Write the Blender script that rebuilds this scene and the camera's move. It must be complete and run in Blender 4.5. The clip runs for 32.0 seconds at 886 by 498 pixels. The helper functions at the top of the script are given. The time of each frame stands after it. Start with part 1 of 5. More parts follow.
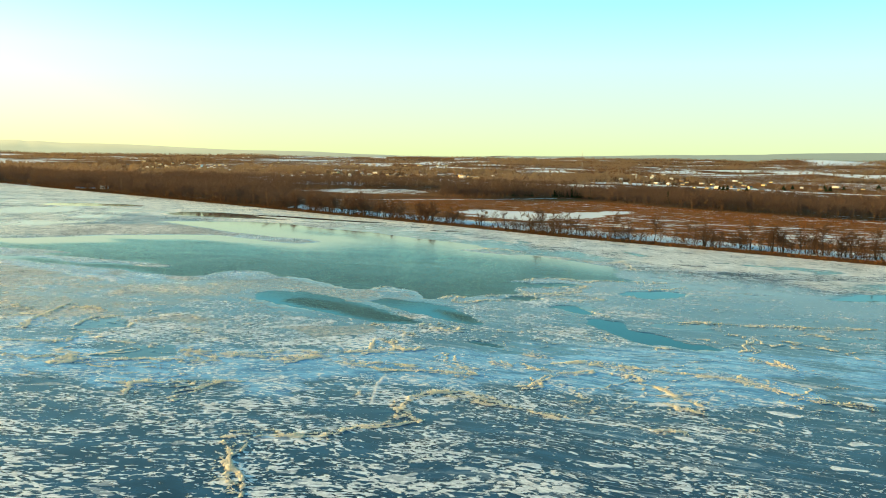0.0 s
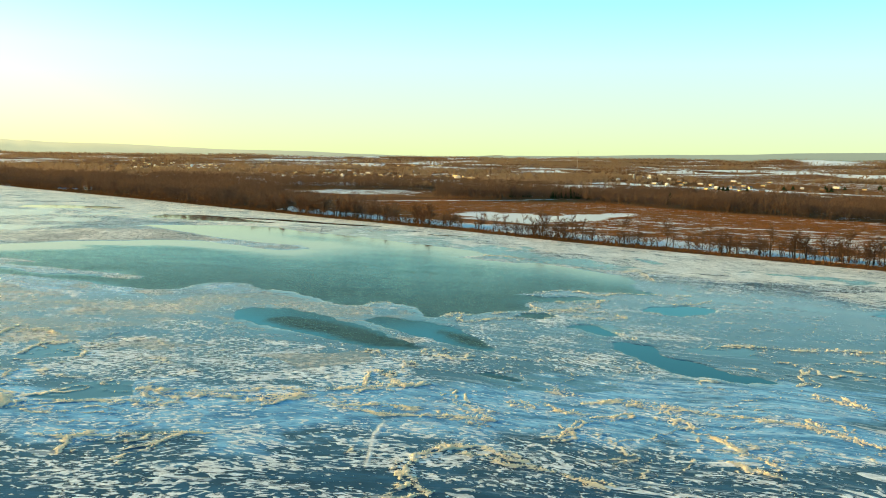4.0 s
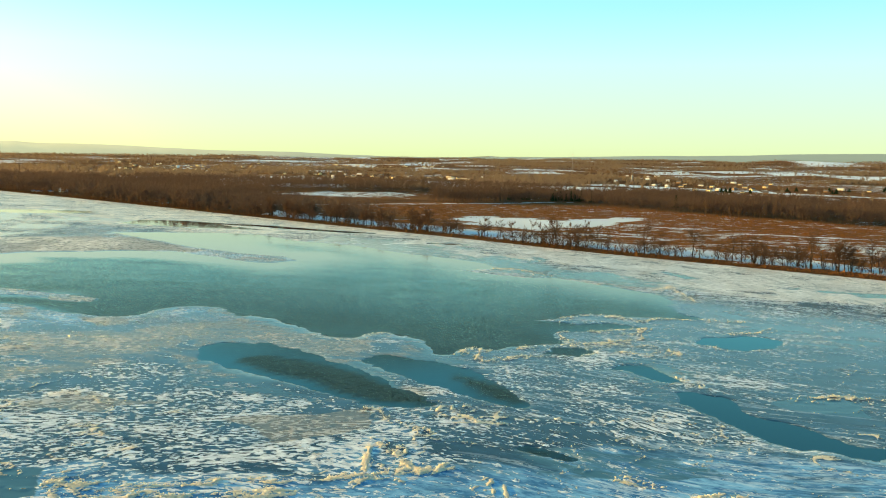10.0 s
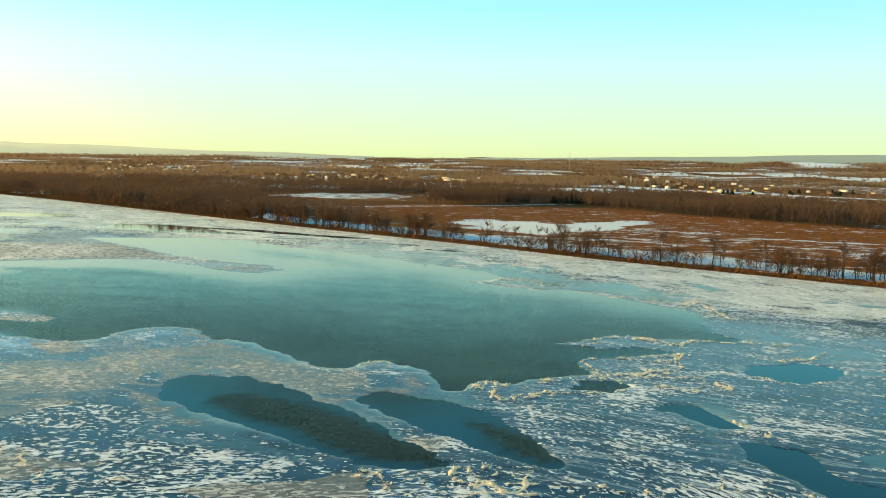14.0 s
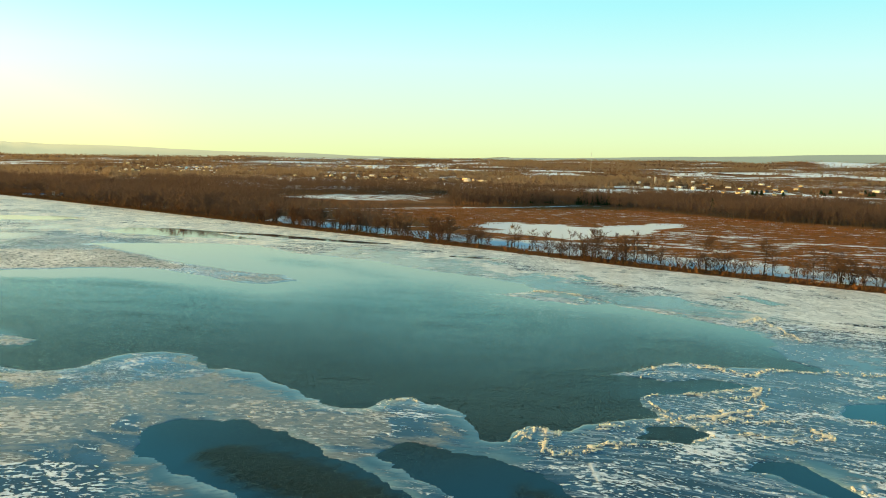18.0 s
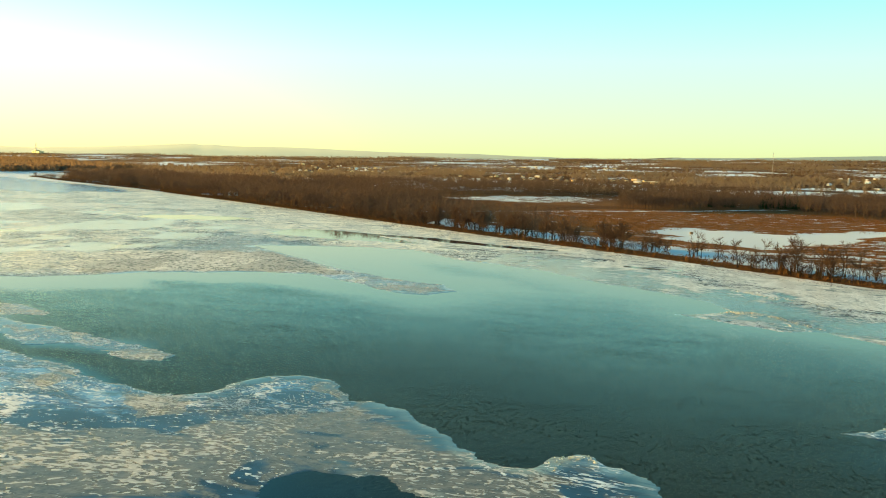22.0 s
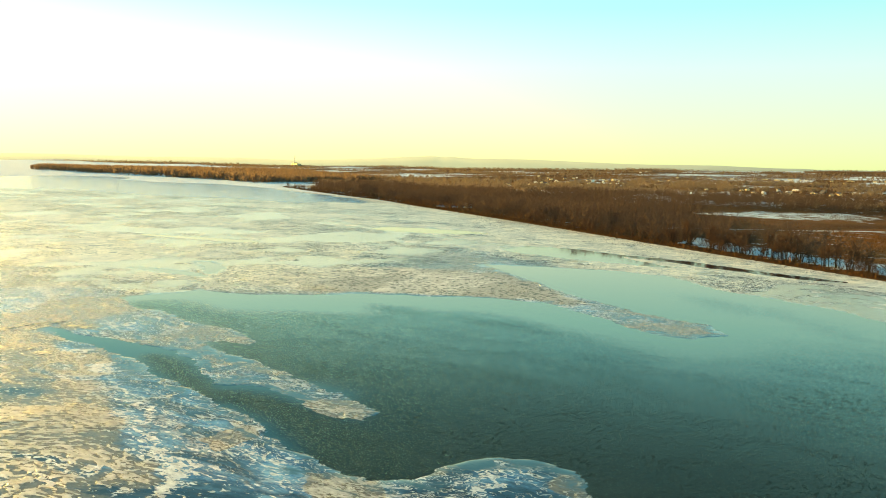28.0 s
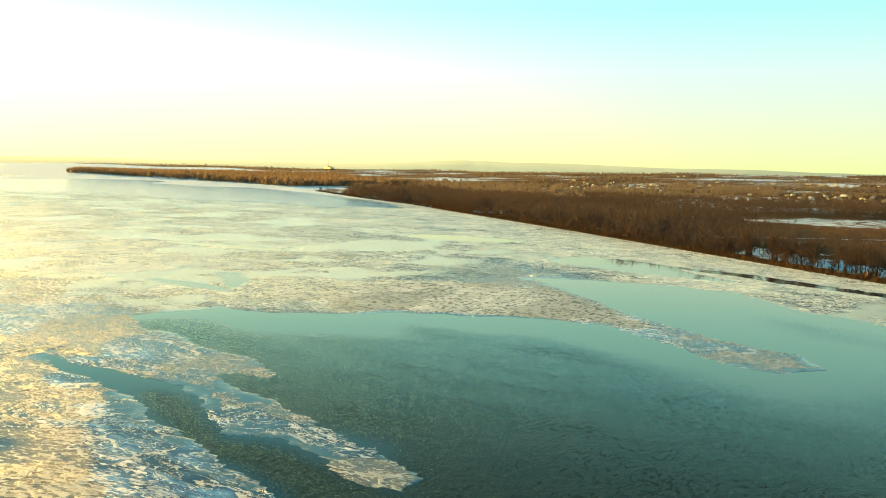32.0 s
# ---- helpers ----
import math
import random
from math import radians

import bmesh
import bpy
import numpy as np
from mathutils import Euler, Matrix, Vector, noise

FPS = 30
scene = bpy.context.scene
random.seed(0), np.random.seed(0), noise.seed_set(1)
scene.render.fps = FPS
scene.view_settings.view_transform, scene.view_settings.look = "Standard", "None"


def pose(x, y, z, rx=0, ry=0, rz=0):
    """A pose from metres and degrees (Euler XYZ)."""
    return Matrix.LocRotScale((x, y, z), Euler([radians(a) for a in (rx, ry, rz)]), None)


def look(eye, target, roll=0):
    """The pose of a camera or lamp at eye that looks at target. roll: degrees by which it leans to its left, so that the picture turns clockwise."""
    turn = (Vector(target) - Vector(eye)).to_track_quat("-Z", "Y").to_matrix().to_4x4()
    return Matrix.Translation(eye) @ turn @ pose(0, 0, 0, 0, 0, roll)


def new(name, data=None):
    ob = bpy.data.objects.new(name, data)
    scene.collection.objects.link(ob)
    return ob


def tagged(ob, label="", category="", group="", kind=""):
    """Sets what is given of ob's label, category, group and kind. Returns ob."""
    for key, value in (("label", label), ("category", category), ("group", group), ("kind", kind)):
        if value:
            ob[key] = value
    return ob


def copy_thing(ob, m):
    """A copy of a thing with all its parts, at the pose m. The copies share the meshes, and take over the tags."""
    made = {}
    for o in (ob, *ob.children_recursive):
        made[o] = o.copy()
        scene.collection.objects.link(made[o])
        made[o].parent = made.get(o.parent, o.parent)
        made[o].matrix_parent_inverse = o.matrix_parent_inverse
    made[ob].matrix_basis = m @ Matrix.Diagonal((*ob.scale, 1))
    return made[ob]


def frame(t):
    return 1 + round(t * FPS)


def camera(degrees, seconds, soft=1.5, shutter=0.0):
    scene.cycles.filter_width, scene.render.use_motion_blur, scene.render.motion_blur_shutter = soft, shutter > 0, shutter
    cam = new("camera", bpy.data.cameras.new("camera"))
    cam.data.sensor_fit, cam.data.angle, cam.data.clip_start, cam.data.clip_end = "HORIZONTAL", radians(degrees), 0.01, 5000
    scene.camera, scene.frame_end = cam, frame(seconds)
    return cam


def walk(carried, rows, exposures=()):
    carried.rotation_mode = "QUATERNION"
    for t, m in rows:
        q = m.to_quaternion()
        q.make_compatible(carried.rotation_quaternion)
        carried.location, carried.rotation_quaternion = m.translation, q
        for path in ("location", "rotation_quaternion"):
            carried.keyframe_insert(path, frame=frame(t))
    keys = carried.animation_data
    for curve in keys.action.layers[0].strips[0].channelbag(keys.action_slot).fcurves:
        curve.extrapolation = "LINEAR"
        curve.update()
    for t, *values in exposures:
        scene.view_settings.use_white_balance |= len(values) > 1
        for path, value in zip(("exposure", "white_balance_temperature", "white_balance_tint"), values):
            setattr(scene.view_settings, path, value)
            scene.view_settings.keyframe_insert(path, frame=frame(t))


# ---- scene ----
cam = camera(55.87, 32.0, 1.0)
# seconds, place, heading, tilt, lean
PATH = [
    (0.0, (0.00, -0.00, 40.00), -0.00, -6.07, 1.55),
    (1.5, (-0.95, 10.34, 40.06), -0.18, -6.09, 1.56),
    (3.0, (-1.96, 20.64, 40.11), -0.38, -6.09, 1.56),
    (5.5, (-3.87, 37.54, 40.12), -0.65, -6.04, 1.62),
    (7.0, (-4.78, 47.66, 40.09), -0.80, -6.02, 1.63),
    (9.0, (-6.78, 61.16, 40.01), -1.05, -6.01, 1.61),
    (10.0, (-7.40, 68.23, 39.97), -1.14, -5.99, 1.59),
    (11.0, (-7.92, 75.20, 39.93), -1.24, -5.99, 1.58),
    (13.0, (-9.20, 88.47, 39.90), -1.44, -5.96, 1.62),
    (14.5, (-9.86, 99.04, 39.85), -1.55, -5.92, 1.64),
    (16.5, (-11.72, 112.37, 39.79), -1.51, -5.90, 1.58),
    (17.0, (-11.81, 115.71, 39.75), -1.27, -5.91, 1.58),
    (17.5, (-11.89, 119.02, 39.72), -0.89, -5.91, 1.57),
    (18.0, (-12.04, 122.26, 39.68), -0.29, -5.94, 1.56),
    (18.5, (-12.26, 125.44, 39.64), 0.92, -5.98, 1.53),
    (19.0, (-12.54, 128.59, 39.60), 2.38, -6.01, 1.48),
    (20.0, (-13.18, 134.96, 39.56), 5.30, -6.12, 1.39),
    (21.5, (-14.45, 145.08, 39.58), 9.63, -6.19, 1.40),
    (23.0, (-16.78, 154.92, 39.56), 13.55, -6.13, 1.41),
    (24.5, (-20.27, 165.03, 39.47), 17.62, -6.01, 1.30),
    (26.0, (-23.95, 174.79, 39.32), 21.78, -5.89, 1.29),
    (26.5, (-25.34, 177.80, 39.27), 23.13, -5.85, 1.33),
    (28.5, (-31.71, 188.28, 39.06), 27.66, -5.73, 1.40),
    (29.0, (-33.42, 190.93, 39.03), 28.00, -5.70, 1.42),
    (30.0, (-37.09, 196.34, 39.00), 28.71, -5.63, 1.43),
    (31.0, (-41.06, 201.98, 39.04), 29.07, -5.59, 1.45),
    (32.0, (-45.28, 207.79, 39.11), 29.16, -5.55, 1.47),
]
walk(cam, [(t, pose(*p, 90 + tilt, 0, yaw) @ pose(0, 0, 0, 0, 0, lean)) for t, p, yaw, tilt, lean in PATH],
     ((0, 1.49, 6750, 10), (13, 1.44, 6750, 10), (19, 1.42, 6950, 10), (23, 1.49, 7300, 7), (26, 1.51, 7550, 5), (32, 1.51, 7750, 4)))

# ---- light: low winter sun over the upstream river, clear sky ----
SUN_AZ, SUN_EL = 72.0, 9.8          # degrees to the left of straight ahead, above the horizon
world = bpy.data.worlds.new("world")
scene.world = world
world.use_nodes = True
wn, wl = world.node_tree.nodes, world.node_tree.links
wn.clear()
sky = wn.new("ShaderNodeTexSky")
sky.sky_type, sky.sun_disc = "NISHITA", False
sky.sun_elevation, sky.sun_rotation = radians(SUN_EL), radians(-SUN_AZ)
sky.air_density, sky.dust_density, sky.ozone_density = 1.0, 0.6, 2.0
tint = wn.new("ShaderNodeMix")
tint.data_type, tint.blend_type = "RGBA", "MULTIPLY"
tint.inputs[0].default_value = 1.0
up = wn.new("ShaderNodeSeparateXYZ")
wl.new(wn.new("ShaderNodeTexCoord").outputs["Generated"], up.inputs[0])
# colour by height over the horizon: yellow haze, pale cyan, deeper cyan, dusk overhead
STOPS = [(0.0, (1.52, 1.86, 1.10)), (0.115, (1.35, 1.93, 1.90)), (0.18, (0.92, 1.93, 1.98)), (0.60, (0.31, 1.16, 1.56))]
cast = None
for (z0, c0), (z1, c1) in zip(STOPS[:-1], STOPS[1:]):
    rise, last = wn.new("ShaderNodeMapRange"), cast
    rise.inputs[1].default_value, rise.inputs[2].default_value = z0, z1
    wl.new(up.outputs[2], rise.inputs[0])
    cast = wn.new("ShaderNodeMix")
    cast.data_type = "RGBA"
    cast.inputs[6].default_value, cast.inputs[7].default_value = (*c0, 1), (*c1, 1)
    wl.new(rise.outputs[0], cast.inputs[0])
    if last:
        wl.new(last.outputs[2], cast.inputs[6])
# warmer and brighter towards the sun
flat, glow = wn.new("ShaderNodeVectorMath"), wn.new("ShaderNodeMapRange")
flat.operation = "DOT_PRODUCT"
flat.inputs[1].default_value = (-math.sin(radians(SUN_AZ)), math.cos(radians(SUN_AZ)), 0)
glow.interpolation_type = "SMOOTHSTEP"
glow.inputs[1].default_value, glow.inputs[2].default_value = 0.50, 0.97
warmth = wn.new("ShaderNodeMix")
warmth.data_type, warmth.blend_type = "RGBA", "MULTIPLY"
warmth.inputs[7].default_value = (1.55, 1.15, 1.05, 1)
wl.new(up.inputs[0].links[0].from_socket, flat.inputs[0])
wl.new(flat.outputs["Value"], glow.inputs[0])
low, lobe = wn.new("ShaderNodeMapRange"), wn.new("ShaderNodeMath")
low.inputs[1].default_value, low.inputs[2].default_value = 0.03, 0.20
low.inputs[3].default_value, low.inputs[4].default_value = 1.0, 0.2
lobe.operation = "MULTIPLY"
wl.new(up.outputs[2], low.inputs[0])
wl.new(low.outputs[0], lobe.inputs[0])
wl.new(glow.outputs[0], lobe.inputs[1])
wl.new(lobe.outputs[0], warmth.inputs[0])
wl.new(cast.outputs[2], warmth.inputs[6])
wl.new(warmth.outputs[2], tint.inputs[7])
soft = wn.new("ShaderNodeGamma")
soft.inputs[1].default_value = 0.25
bg, wout = wn.new("ShaderNodeBackground"), wn.new("ShaderNodeOutputWorld")
bg.inputs[1].default_value = 0.15
wl.new(sky.outputs[0], soft.inputs[0])
wl.new(soft.outputs[0], tint.inputs[6])
wl.new(tint.outputs[2], bg.inputs[0])
wl.new(bg.outputs[0], wout.inputs[0])
az, el = radians(SUN_AZ), radians(SUN_EL)
sun = new("sun", bpy.data.lights.new("sun", "SUN"))
sun.data.energy, sun.data.angle, sun.data.color = 5.0, radians(0.6), (1.0, 0.63, 0.16)
sun.matrix_world = look((-math.sin(az) * 500, math.cos(az) * 500, math.tan(el) * 500), (0, 0, 0))


# ---- helpers of this place ----
def lattice(ix, iy, seed):
    h = (ix.astype(np.int64) * 374761393 + iy.astype(np.int64) * 668265263 + seed * 982451653) & 0x7FFFFFFF
    h = ((h ^ (h >> 13)) * 1274126177) & 0x7FFFFFFF
    return ((h ^ (h >> 16)) & 0xFFFF) / 65535.0


def vnoise(x, y, seed=0):
    """Smooth value noise, 0 to 1, cell 1."""
    x, y = np.asarray(x, float), np.asarray(y, float)
    ix, iy = np.floor(x), np.floor(y)
    fx, fy = x - ix, y - iy
    fx, fy = fx * fx * (3 - 2 * fx), fy * fy * (3 - 2 * fy)
    a, b = lattice(ix, iy, seed), lattice(ix + 1, iy, seed)
    c, d = lattice(ix, iy + 1, seed), lattice(ix + 1, iy + 1, seed)
    return (a * (1 - fx) + b * fx) * (1 - fy) + (c * (1 - fx) + d * fx) * fy


def fbm(x, y, size, octaves=4, seed=0):
    """Noise of several scales, about -1 to 1; size: metres of the largest."""
    total, amp, norm = 0.0, 1.0, 0.0
    for k in range(octaves):
        total = total + amp * (vnoise(x / size + 17.3 * k, y / size - 9.1 * k, seed + k) * 2 - 1)
        norm += amp
        amp, size = amp * 0.5, size * 0.5
    return total / norm * 1.6


def smooth(a, b, x):
    t = np.clip((x - a) / (b - a), 0, 1)
    return t * t * (3 - 2 * t)


def inside(points, x, y):
    """Signed distance to a closed outline, positive within."""
    pts = np.array(points, float).reshape(-1, 2)
    dist, sign = np.full(np.shape(x), 1e18), np.zeros(np.shape(x), bool)
    for (ax, ay), (bx, by) in zip(pts, np.roll(pts, -1, 0)):
        ex, ey = bx - ax, by - ay
        t = np.clip(((x - ax) * ex + (y - ay) * ey) / (ex * ex + ey * ey), 0, 1)
        dist = np.minimum(dist, (x - ax - t * ex) ** 2 + (y - ay - t * ey) ** 2)
        if ay != by:
            cross = (ay > y) != (by > y)
            sign ^= cross & (x < ex * (y - ay) / ey + ax)
    dist = np.sqrt(dist)
    return np.where(sign, dist, -dist)


def strand(points, x, y):
    """Signed distance to a chain of x, y, radius, positive within."""
    pts = np.array(points, float).reshape(-1, 3)
    best = np.full(np.shape(x), -1e9)
    for (ax, ay, ar), (bx, by, br) in zip(pts[:-1], pts[1:]):
        ex, ey = bx - ax, by - ay
        t = np.clip(((x - ax) * ex + (y - ay) * ey) / (ex * ex + ey * ey), 0, 1)
        d = ar + (br - ar) * t - np.hypot(x - ax - t * ex, y - ay - t * ey)
        best = np.maximum(best, d)
    return best


def mesh_np(name, verts, faces, mats, attributes=None, shade=False):
    """A mesh from arrays; faces all of one size. attributes: name to one value or three a vertex."""
    verts, faces = np.asarray(verts, np.float32), np.asarray(faces, np.int32)
    me = bpy.data.meshes.new(name)
    me.vertices.add(len(verts))
    me.vertices.foreach_set("co", verts.ravel())
    me.loops.add(faces.size)
    me.loops.foreach_set("vertex_index", faces.ravel())
    me.polygons.add(len(faces))
    me.polygons.foreach_set("loop_start", np.arange(0, faces.size, faces.shape[1], dtype=np.int32))
    me.polygons.foreach_set("use_smooth", np.full(len(faces), shade))
    for key, value in (attributes or {}).items():
        value = np.asarray(value, np.float32)
        if value.ndim == 1:
            me.attributes.new(key, "FLOAT", "POINT").data.foreach_set("value", value)
        else:
            me.attributes.new(key, "FLOAT_VECTOR", "POINT").data.foreach_set("vector", value.ravel())
    me.update(calc_edges=True)
    for m in mats if isinstance(mats, (list, tuple)) else [mats]:
        me.materials.append(m)
    return me


def sheet(name, xs, ys, z_of, mats, keep=None):
    """A ground mesh on crossing lines xs, ys. z_of(x, y) gives heights and attributes; keep(x, y, z) the corners that count."""
    gx, gy = np.meshgrid(xs, ys)
    x, y = gx.ravel(), gy.ravel()
    z, attributes = z_of(x, y)
    n, m = len(xs), len(ys)
    i = (np.arange(m - 1)[:, None] * n + np.arange(n - 1)[None, :]).ravel()
    quads = np.stack([i, i + 1, i + n + 1, i + n], 1)
    verts = np.stack([x, y, z], 1)
    if keep is not None:
        ok = keep(x, y, z)
        quads = quads[ok[quads].any(1)]
        used = np.unique(quads)
        remap = np.full(len(x), -1)
        remap[used] = np.arange(len(used))
        quads, verts = remap[quads], verts[used]
        attributes = {k: np.asarray(v)[used] for k, v in attributes.items()}
    return mesh_np(name, verts, quads, mats, attributes, True)


def graded(centre_low, centre_high, fine, low, high, growth=1.06):
    """Line positions: even within the centre, wider and wider outside."""
    mid = np.arange(centre_low, centre_high + fine / 2, fine)
    up, down, step = [mid[-1]], [mid[0]], fine
    while up[-1] < high or down[-1] > low:
        step *= growth
        if up[-1] < high:
            up.append(up[-1] + step)
        if down[-1] > low:
            down.append(down[-1] - step)
    return np.concatenate([down[:0:-1], mid, up[1:]])


def bm_mesh(name, bm, material):
    me = bpy.data.meshes.new(name)
    bm.to_mesh(me)
    bm.free()
    me.materials.append(material)
    return me


def part(name, mesh, parent, label="", at=None):
    """One mesh object under a thing or a part."""
    ob = new(name, mesh)
    ob.parent = parent
    if at is not None:
        ob.matrix_basis = at
    return tagged(ob, label)


# ---- node materials ----
class Mat:
    def __init__(self, name):
        self.mat = bpy.data.materials.new(name)
        self.mat.use_nodes = True
        self.nodes, self.links = self.mat.node_tree.nodes, self.mat.node_tree.links
        self.bsdf = self.nodes["Principled BSDF"]
        self.coord = self.nodes.new("ShaderNodeTexCoord").outputs["Object"]

    def put(self, socket, value):
        if hasattr(value, "is_linked") or hasattr(value, "links"):
            self.links.new(value, socket)
        elif isinstance(value, (tuple, list)) and len(value) == 3 and socket.type == "RGBA":
            socket.default_value = (*value, 1)
        else:
            socket.default_value = value

    def attr(self, name, kind="Fac"):
        n = self.nodes.new("ShaderNodeAttribute")
        n.attribute_name = name
        return n.outputs[kind]

    def geometry(self, name):
        return self.nodes.new("ShaderNodeNewGeometry").outputs[name]

    def scaled(self, vector, scale, turn=0.0):
        n = self.nodes.new("ShaderNodeMapping")
        self.put(n.inputs["Vector"], vector)
        n.inputs["Scale"].default_value = scale
        n.inputs["Rotation"].default_value = (0, 0, radians(turn))
        return n.outputs[0]

    def shift(self, vector, amount, reach):
        """The vector moved by a noise value, up to reach."""
        n = self.nodes.new("ShaderNodeVectorMath")
        self.put(n.inputs[0], vector)
        self.put(n.inputs[1], self.math("MULTIPLY", amount, reach))
        return n.outputs[0]

    def noise(self, vector, scale, detail=4.0, rough=0.55, distortion=0.0):
        n = self.nodes.new("ShaderNodeTexNoise")
        self.put(n.inputs["Vector"], vector)
        n.inputs["Scale"].default_value, n.inputs["Detail"].default_value = scale, detail
        n.inputs["Roughness"].default_value, n.inputs["Distortion"].default_value = rough, distortion
        return n.outputs["Fac"]

    def voronoi(self, vector, scale, feature="F1", out="Distance"):
        n = self.nodes.new("ShaderNodeTexVoronoi")
        n.feature = feature
        self.put(n.inputs["Vector"], vector)
        n.inputs["Scale"].default_value = scale
        return n.outputs[out]

    def math(self, op, a, b=0.0, c=0.0):
        n = self.nodes.new("ShaderNodeMath")
        n.operation = op
        for s, v in zip(n.inputs, (a, b, c)):
            self.put(s, v)
        return n.outputs[0]

    def step(self, value, a, b):
        n = self.nodes.new("ShaderNodeMapRange")
        n.interpolation_type = "SMOOTHSTEP"
        self.put(n.inputs[0], value)
        self.put(n.inputs[1], a)
        self.put(n.inputs[2], b)
        return n.outputs[0]

    def mix(self, fac, a, b):
        n = self.nodes.new("ShaderNodeMix")
        n.data_type = "RGBA"
        for s, v in zip((n.inputs[0], n.inputs[6], n.inputs[7]), (fac, a, b)):
            self.put(s, v)
        return n.outputs[2]

    def blend(self, fac, a, b):
        n = self.nodes.new("ShaderNodeMix")
        for s, v in zip((n.inputs[0], n.inputs[2], n.inputs[3]), (fac, a, b)):
            self.put(s, v)
        return n.outputs[0]

    def bump(self, height, distance=0.05, strength=1.0):
        n = self.nodes.new("ShaderNodeBump")
        n.inputs["Strength"].default_value = strength
        self.put(n.inputs["Distance"], distance)
        self.put(n.inputs["Height"], height)
        self.links.new(n.outputs[0], self.bsdf.inputs["Normal"])

    def set(self, **values):
        for key, value in values.items():
            self.put(self.bsdf.inputs[{"color": "Base Color", "rough": "Roughness", "metal": "Metallic", "ior": "IOR",
                                       "spec": "Specular IOR Level", "glow": "Emission Color",
                                       "glow_strength": "Emission Strength", "spec_tint": "Specular Tint"}[key]], value)
        return self.mat


# ---- water and ice ----
m = Mat("river water")
ripple = m.attr("ripple")
lap = m.noise(m.scaled(m.coord, (1.0, 0.62, 1), 14), 2.3, 4, 0.66, 0.5)
peak = m.step(m.noise(m.scaled(m.coord, (1.0, 0.55, 1), -20), 3.8, 4, 0.68, 0.4), 0.52, 0.66)
wave = m.math("ADD", m.math("MULTIPLY", lap, 1.2), m.math("MULTIPLY", peak, 0.5))
gust = m.noise(m.scaled(m.coord, (0.045, 0.13, 1), 8), 1.0, 5, 0.65, 0.6)
chop = m.noise(m.scaled(m.coord, (1.0, 0.42, 1), 6), 1.55, 5, 0.84, 0.3)
lit_waves = m.step(m.math("MULTIPLY_ADD", m.math("SUBTRACT", gust, 0.5), 0.25, chop), 0.41, 0.48)      # painted speckle: dims the reflection like wave backs turned from the light
# silt brown where ruffled; calm water's navy paints in the reflected sky
silt_and_sky = m.mix(ripple, (0.003, 0.012, 0.026), m.mix(m.step(m.noise(m.coord, 0.02, 4), 0.3, 0.7), (0.009, 0.012, 0.009), (0.016, 0.018, 0.012)))
m.bump(wave, m.math("MULTIPLY", ripple, 0.045))
WATER = m.set(color=silt_and_sky, rough=0.9, spec=0.0)
gloss, glare_mix, edge = (m.nodes.new(k) for k in ("ShaderNodeBsdfGlossy", "ShaderNodeMixShader", "ShaderNodeFresnel"))
m.put(gloss.inputs[0], m.mix(ripple, m.mix(m.attr("glare_mix"), (0.50, 0.92, 1.0), (1.0, 0.94, 0.78)), (0.68, 0.985, 0.98)))          # painted reflection tint: teal ripples, blue calm, hazy yellow glare far off
m.put(gloss.inputs["Roughness"], m.blend(ripple, 0.05, 0.10))
m.put(edge.inputs["IOR"], m.attr("sheen"))
for node in (gloss, edge):
    m.links.new(m.bsdf.inputs["Normal"].links[0].from_socket, node.inputs["Normal"])
shine = m.math("MULTIPLY", edge.outputs[0], m.math("SUBTRACT", 1.0, m.math("MULTIPLY", m.math("MULTIPLY", ripple, 0.58), m.math("SUBTRACT", 1.0, lit_waves))))
m.links.new(shine, glare_mix.inputs[0])
m.links.new(m.bsdf.outputs[0], glare_mix.inputs[1])
m.links.new(gloss.outputs[0], glare_mix.inputs[2])
m.links.new(glare_mix.outputs[0], m.nodes["Material Output"].inputs[0])

m = Mat("river ice")
flow = m.attr("flow", "Vector")
snow, slush, wet, ridge, rim, far = (m.attr(k) for k in ("snow", "slush", "wet", "ridge", "rim", "far"))
blot = m.noise(m.scaled(flow, (0.07, 0.15, 1)), 1.0, 5, 0.62, 0.9)
tear = m.noise(m.scaled(flow, (0.12, 0.36, 1)), 1.0, 6, 0.68, 0.6)
torn = m.noise(m.scaled(flow, (0.55, 1.4, 1)), 1.0, 5, 0.68, 0.5)
crumb = m.noise(m.scaled(flow, (1.6, 2.6, 1)), 1.0, 4, 0.65, 0.5)
fine = m.noise(m.coord, 3.2, 4, 0.7)
# the ice itself: clear and dark, frosted blue, brown-grey slush, smooth refrozen glaze
deep = m.mix(m.step(m.noise(m.scaled(flow, (0.08, 0.2, 1)), 1.0, 5, 0.65), 0.35, 0.68), (0.003, 0.010, 0.024), (0.014, 0.052, 0.100))
frosted = m.mix(m.step(m.math("MULTIPLY_ADD", m.math("SUBTRACT", torn, 0.5), 0.7, tear), 0.34, 0.68), (0.020, 0.10, 0.23), (0.18, 0.38, 0.55))
body = m.mix(m.step(m.math("ADD", blot, m.attr("frost_shade")), 0.58, 0.86), deep, frosted)
streak = m.noise(m.scaled(flow, (0.040, 0.46, 1)), 1.0, 6, 0.68, 0.6)
pale = m.math("MULTIPLY", m.math("MULTIPLY", m.step(streak, 0.52, 0.57), m.step(torn, 0.42, 0.52)), m.attr("streak"))
dark = m.math("MULTIPLY", m.step(streak, 0.45, 0.38), m.math("MULTIPLY", m.attr("streak"), 0.75))
body = m.mix(dark, body, (0.010, 0.032, 0.052))
body = m.mix(pale, body, m.mix(torn, (0.28, 0.40, 0.47), (0.70, 0.72, 0.73)))
